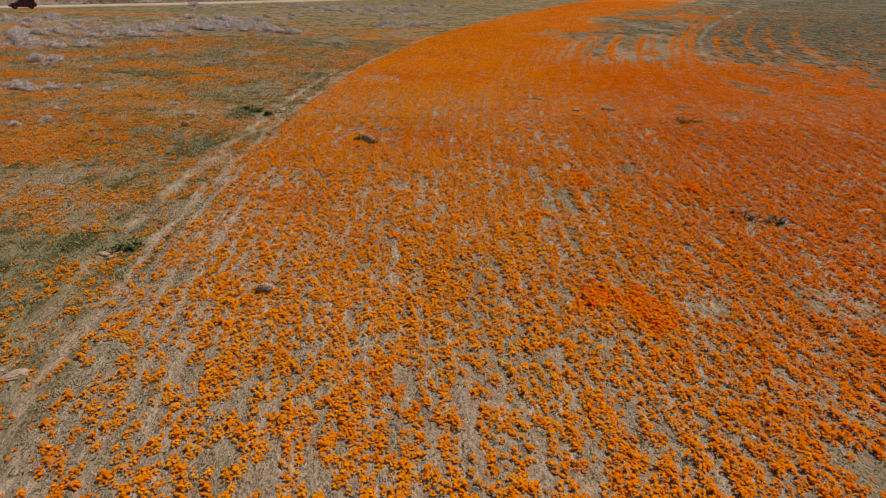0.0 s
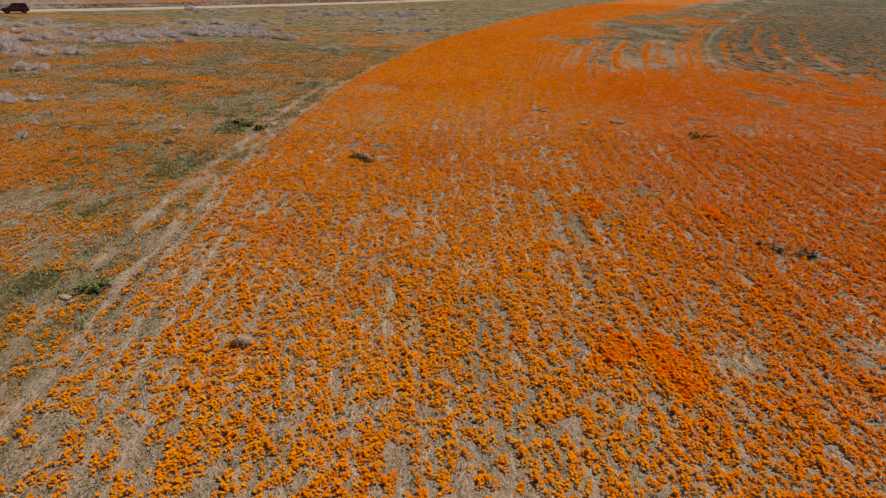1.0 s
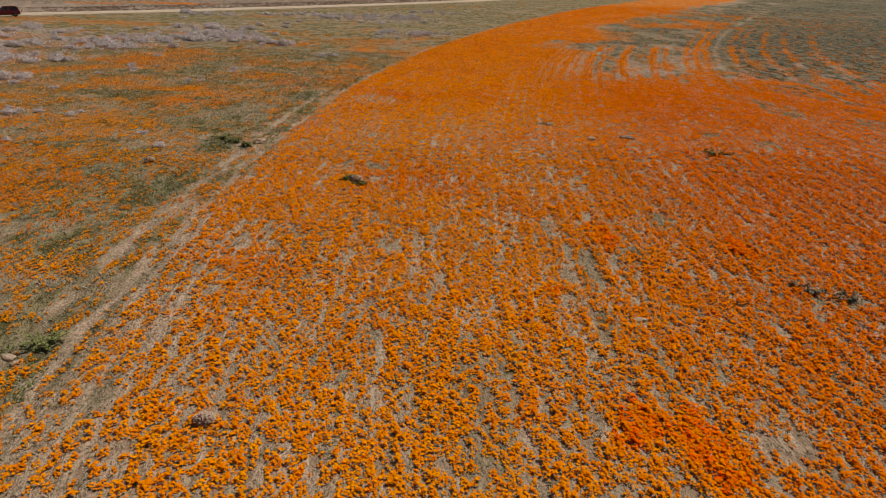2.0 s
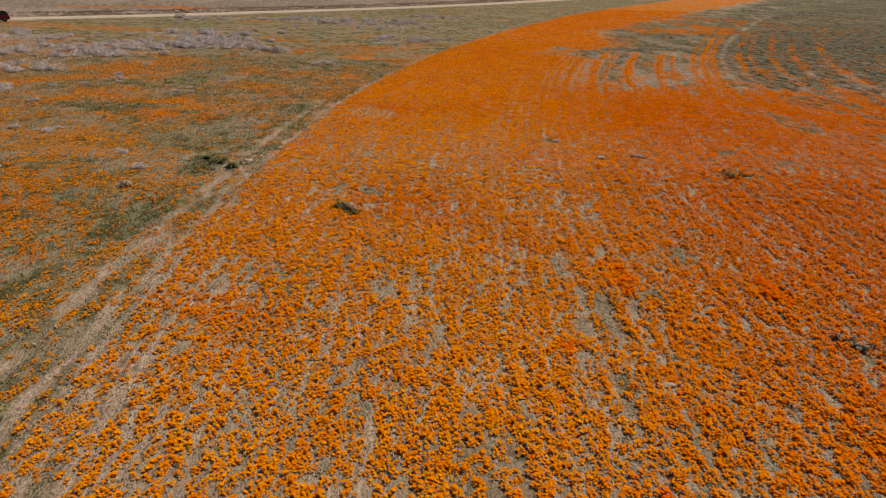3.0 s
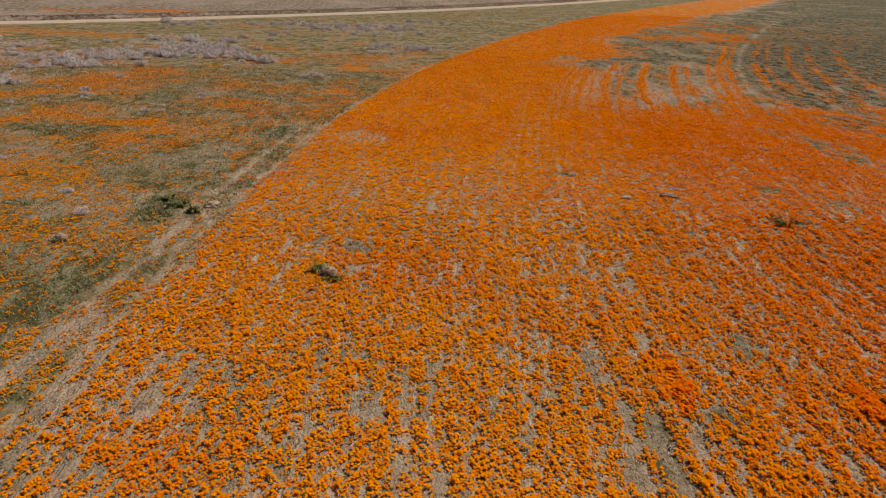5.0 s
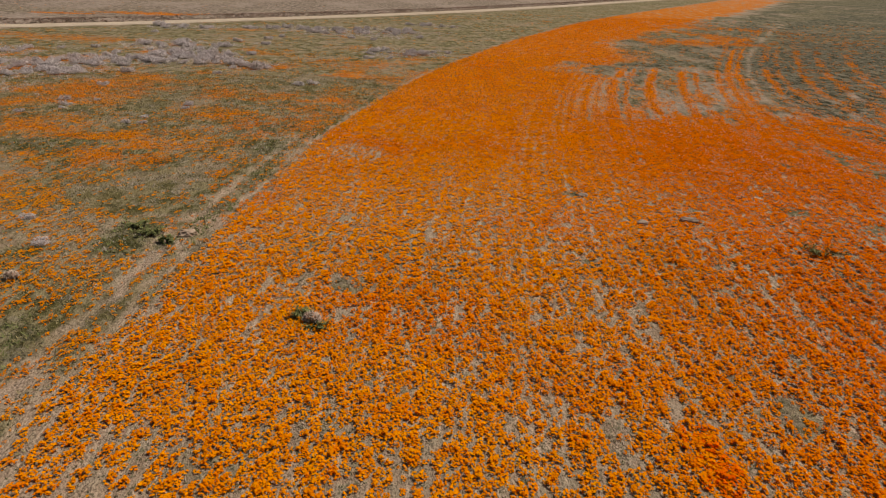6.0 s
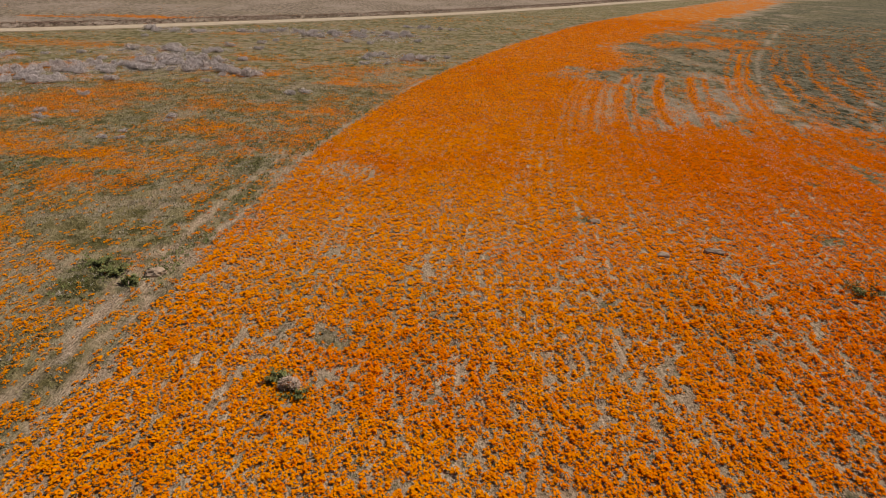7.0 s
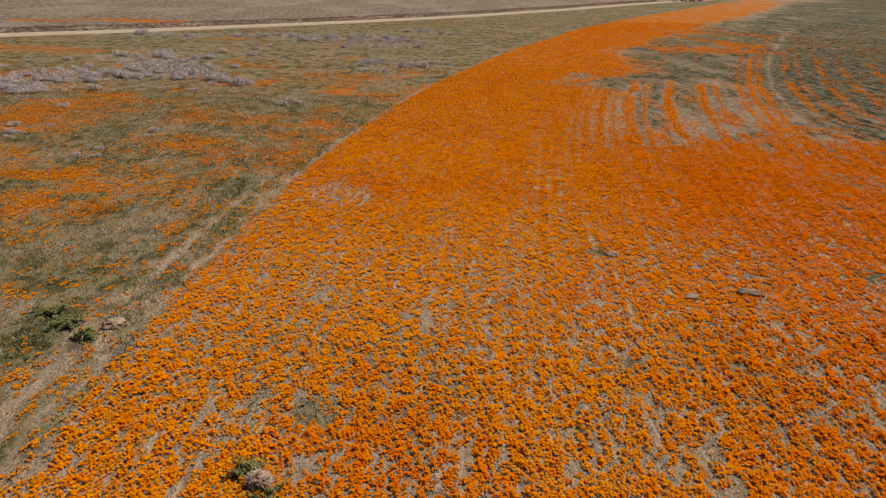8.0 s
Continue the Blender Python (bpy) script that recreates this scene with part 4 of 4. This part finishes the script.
def wheel_part(root, x, y):
    bm = bmesh.new()
    prof = ((0.20, -0.10), (0.31, -0.11), (0.345, -0.07), (0.345, 0.07), (0.31, 0.11), (0.20, 0.10))
    rings = [[bm.verts.new((r * math.cos(a), w, r * math.sin(a))) for r, w in prof] for a in (2 * math.pi * i / 20 for i in range(20))]
    for i in range(20):
        for k in range(6):
            bm.faces.new((rings[i][k], rings[i][(k + 1) % 6], rings[(i + 1) % 20][(k + 1) % 6], rings[(i + 1) % 20][k]))
    bmesh.ops.recalc_face_normals(bm, faces=bm.faces[:])
    hub = new("wheel")
    hub.parent = root
    hub.location = (x, y, 0.345)
    part("tyre", bm, RUBBER, hub)
    bm = bmesh.new()
    bmesh.ops.create_cone(bm, cap_ends=True, segments=20, radius1=0.20, radius2=0.20, depth=0.12, matrix=Matrix.Rotation(math.pi / 2, 4, "X"))
    for i in range(5):
        turn = Matrix.Rotation(2 * math.pi * i / 5, 4, "Y")
        bmesh.ops.create_cube(bm, size=1.0, matrix=turn @ Matrix.Translation((0, 0, 0.10)) @ Matrix.Diagonal((0.04, 0.16, 0.16, 1)))
    part("rim", bm, ALLOY, hub)


def suv(x, y, heading, colour, label, length=4.45):
    """A parked five-door car; its nose points along +x before it is turned."""
    k = length / 4.5
    root = tagged(new("car"), label, "car")
    root.matrix_basis = pose(x, y, 0.12, 0, 0, heading) @ Matrix.Diagonal((k, 1, 1, 1))
    body_paint = paint("car_paint", colour, 0.22)
    half = 0.90

    def slab(xq, w, z0, z1):
        return [(xq, -w, z0), (xq, -w - 0.02, (z0 + z1) / 2), (xq, -w + 0.05, z1), (xq, w - 0.05, z1), (xq, w + 0.02, (z0 + z1) / 2), (xq, w, z0)]

    bm = bmesh.new()
    loft(bm, [slab(-2.22, 0.74, 0.48, 0.92), slab(-2.12, 0.86, 0.32, 1.0), slab(-1.2, half, 0.28, 1.03), slab(0.6, half, 0.28, 1.02),
              slab(1.1, half, 0.28, 0.98), slab(1.9, 0.84, 0.30, 0.86), slab(2.2, 0.70, 0.42, 0.70)])
    bmesh.ops.bevel(bm, geom=bm.edges[:], offset=0.025, segments=2, affect="EDGES")
    part("body", bm, body_paint, root)
    bm = bmesh.new()
    loft(bm, [[(a, -w, z) for a, w, z in ((-2.05, 0.78, 1.0), (1.05, 0.80, 0.99), (0.25, 0.66, 1.56), (-1.75, 0.64, 1.60))],
              [(a, w, z) for a, w, z in ((-2.05, 0.78, 1.0), (1.05, 0.80, 0.99), (0.25, 0.66, 1.56), (-1.75, 0.64, 1.60))]])
    part("window_glass", bm, GLASS, root, "dark tinted windows")
    bm = bmesh.new()
    box(bm, (-1.82, -0.67, 1.57), (0.30, 0.67, 1.66), 0.035)
    part("roof", bm, body_paint, root)
    for side in (-1, 1):
        for xa, xb in ((-1.93, -1.72), (-0.72, -0.60), (0.3, 0.42)):
            bm = bmesh.new()
            lean = 0.55 if xa > 0 else (-0.18 if xa < -1 else 0.0)
            v = [(xa + lean, side * 0.805, 1.0), (xb + lean, side * 0.805, 1.0), (xb - lean * 0.25, side * 0.675, 1.6), (xa - lean * 0.25, side * 0.675, 1.6)]
            loft(bm, [v, [(p[0], p[1] - side * 0.05, p[2]) for p in v]])
            part("pillar", bm, body_paint, root)
        bm = bmesh.new()
        box(bm, (-1.7, side * 0.60 - 0.02, 1.67), (0.1, side * 0.60 + 0.02, 1.71), 0.012)
        part("roof_rail", bm, TRIM, root)
        bm = bmesh.new()
        box(bm, (0.72, side * 0.93 - 0.07, 1.0), (0.9, side * 0.93 + 0.09, 1.14), 0.03)
        part("door_mirror", bm, body_paint, root)
        bm = bmesh.new()
        box(bm, (1.98, side * 0.62 - 0.16, 0.66), (2.16, side * 0.62 + 0.14, 0.78), 0.03)
        part("headlight", bm, LAMP_CLEAR, root, "clear headlight")
        bm = bmesh.new()
        box(bm, (-2.21, side * 0.72 - 0.1, 0.78), (-2.08, side * 0.72 + 0.1, 0.98), 0.02)
        part("tail_light", bm, LAMP_RED, root, "red tail light")
        bm = bmesh.new()
        box(bm, (-1.0, side * 0.915 - 0.015, 0.27), (1.0, side * 0.915 + 0.015, 0.40), 0.012)
        part("sill", bm, TRIM, root)
        for hx in (-0.55, 0.35):
            bm = bmesh.new()
            box(bm, (hx - 0.09, side * 0.925 - 0.015, 0.84), (hx + 0.09, side * 0.925 + 0.02, 0.875), 0.01)
            part("door_handle", bm, body_paint, root)
        for wx in (-1.36, 1.38):
            bm = bmesh.new()
            bmesh.ops.create_cone(bm, cap_ends=True, segments=24, radius1=0.40, radius2=0.40, depth=0.06, matrix=Matrix.Translation((wx, side * 0.905, 0.36)) @ Matrix.Rotation(math.pi / 2, 4, "X"))
            part("wheel_arch", bm, TRIM, root)
            wheel_part(root, wx, side * 0.86)
    for xa, xb in ((-2.30, -2.1), (2.08, 2.26)):
        bm = bmesh.new()
        box(bm, (xa, -0.72, 0.34), (xb, 0.72, 0.54), 0.05)
        part("bumper", bm, TRIM, root)
    return root


suv(-77.3, 162.9, 216, (0.115, 0.005, 0.018), "dark red dusty car parked on the dirt road")
# a row of cars far along the road
for cx, cy, colour, tint in ((154.5, 461.7, (0.70, 0.69, 0.67), "white"), (161.8, 467.0, (0.66, 0.65, 0.63), "white"), (169.0, 472.3, (0.34, 0.34, 0.35), "grey"), (176.3, 477.6, (0.45, 0.45, 0.46), "grey")):
    far_car = suv(cx, cy, 36, colour, tint + " car parked far along the dirt road", 4.7)
    far_car.location.z = height(cx, cy)
    tagged(far_car, group="cars parked far along the road")
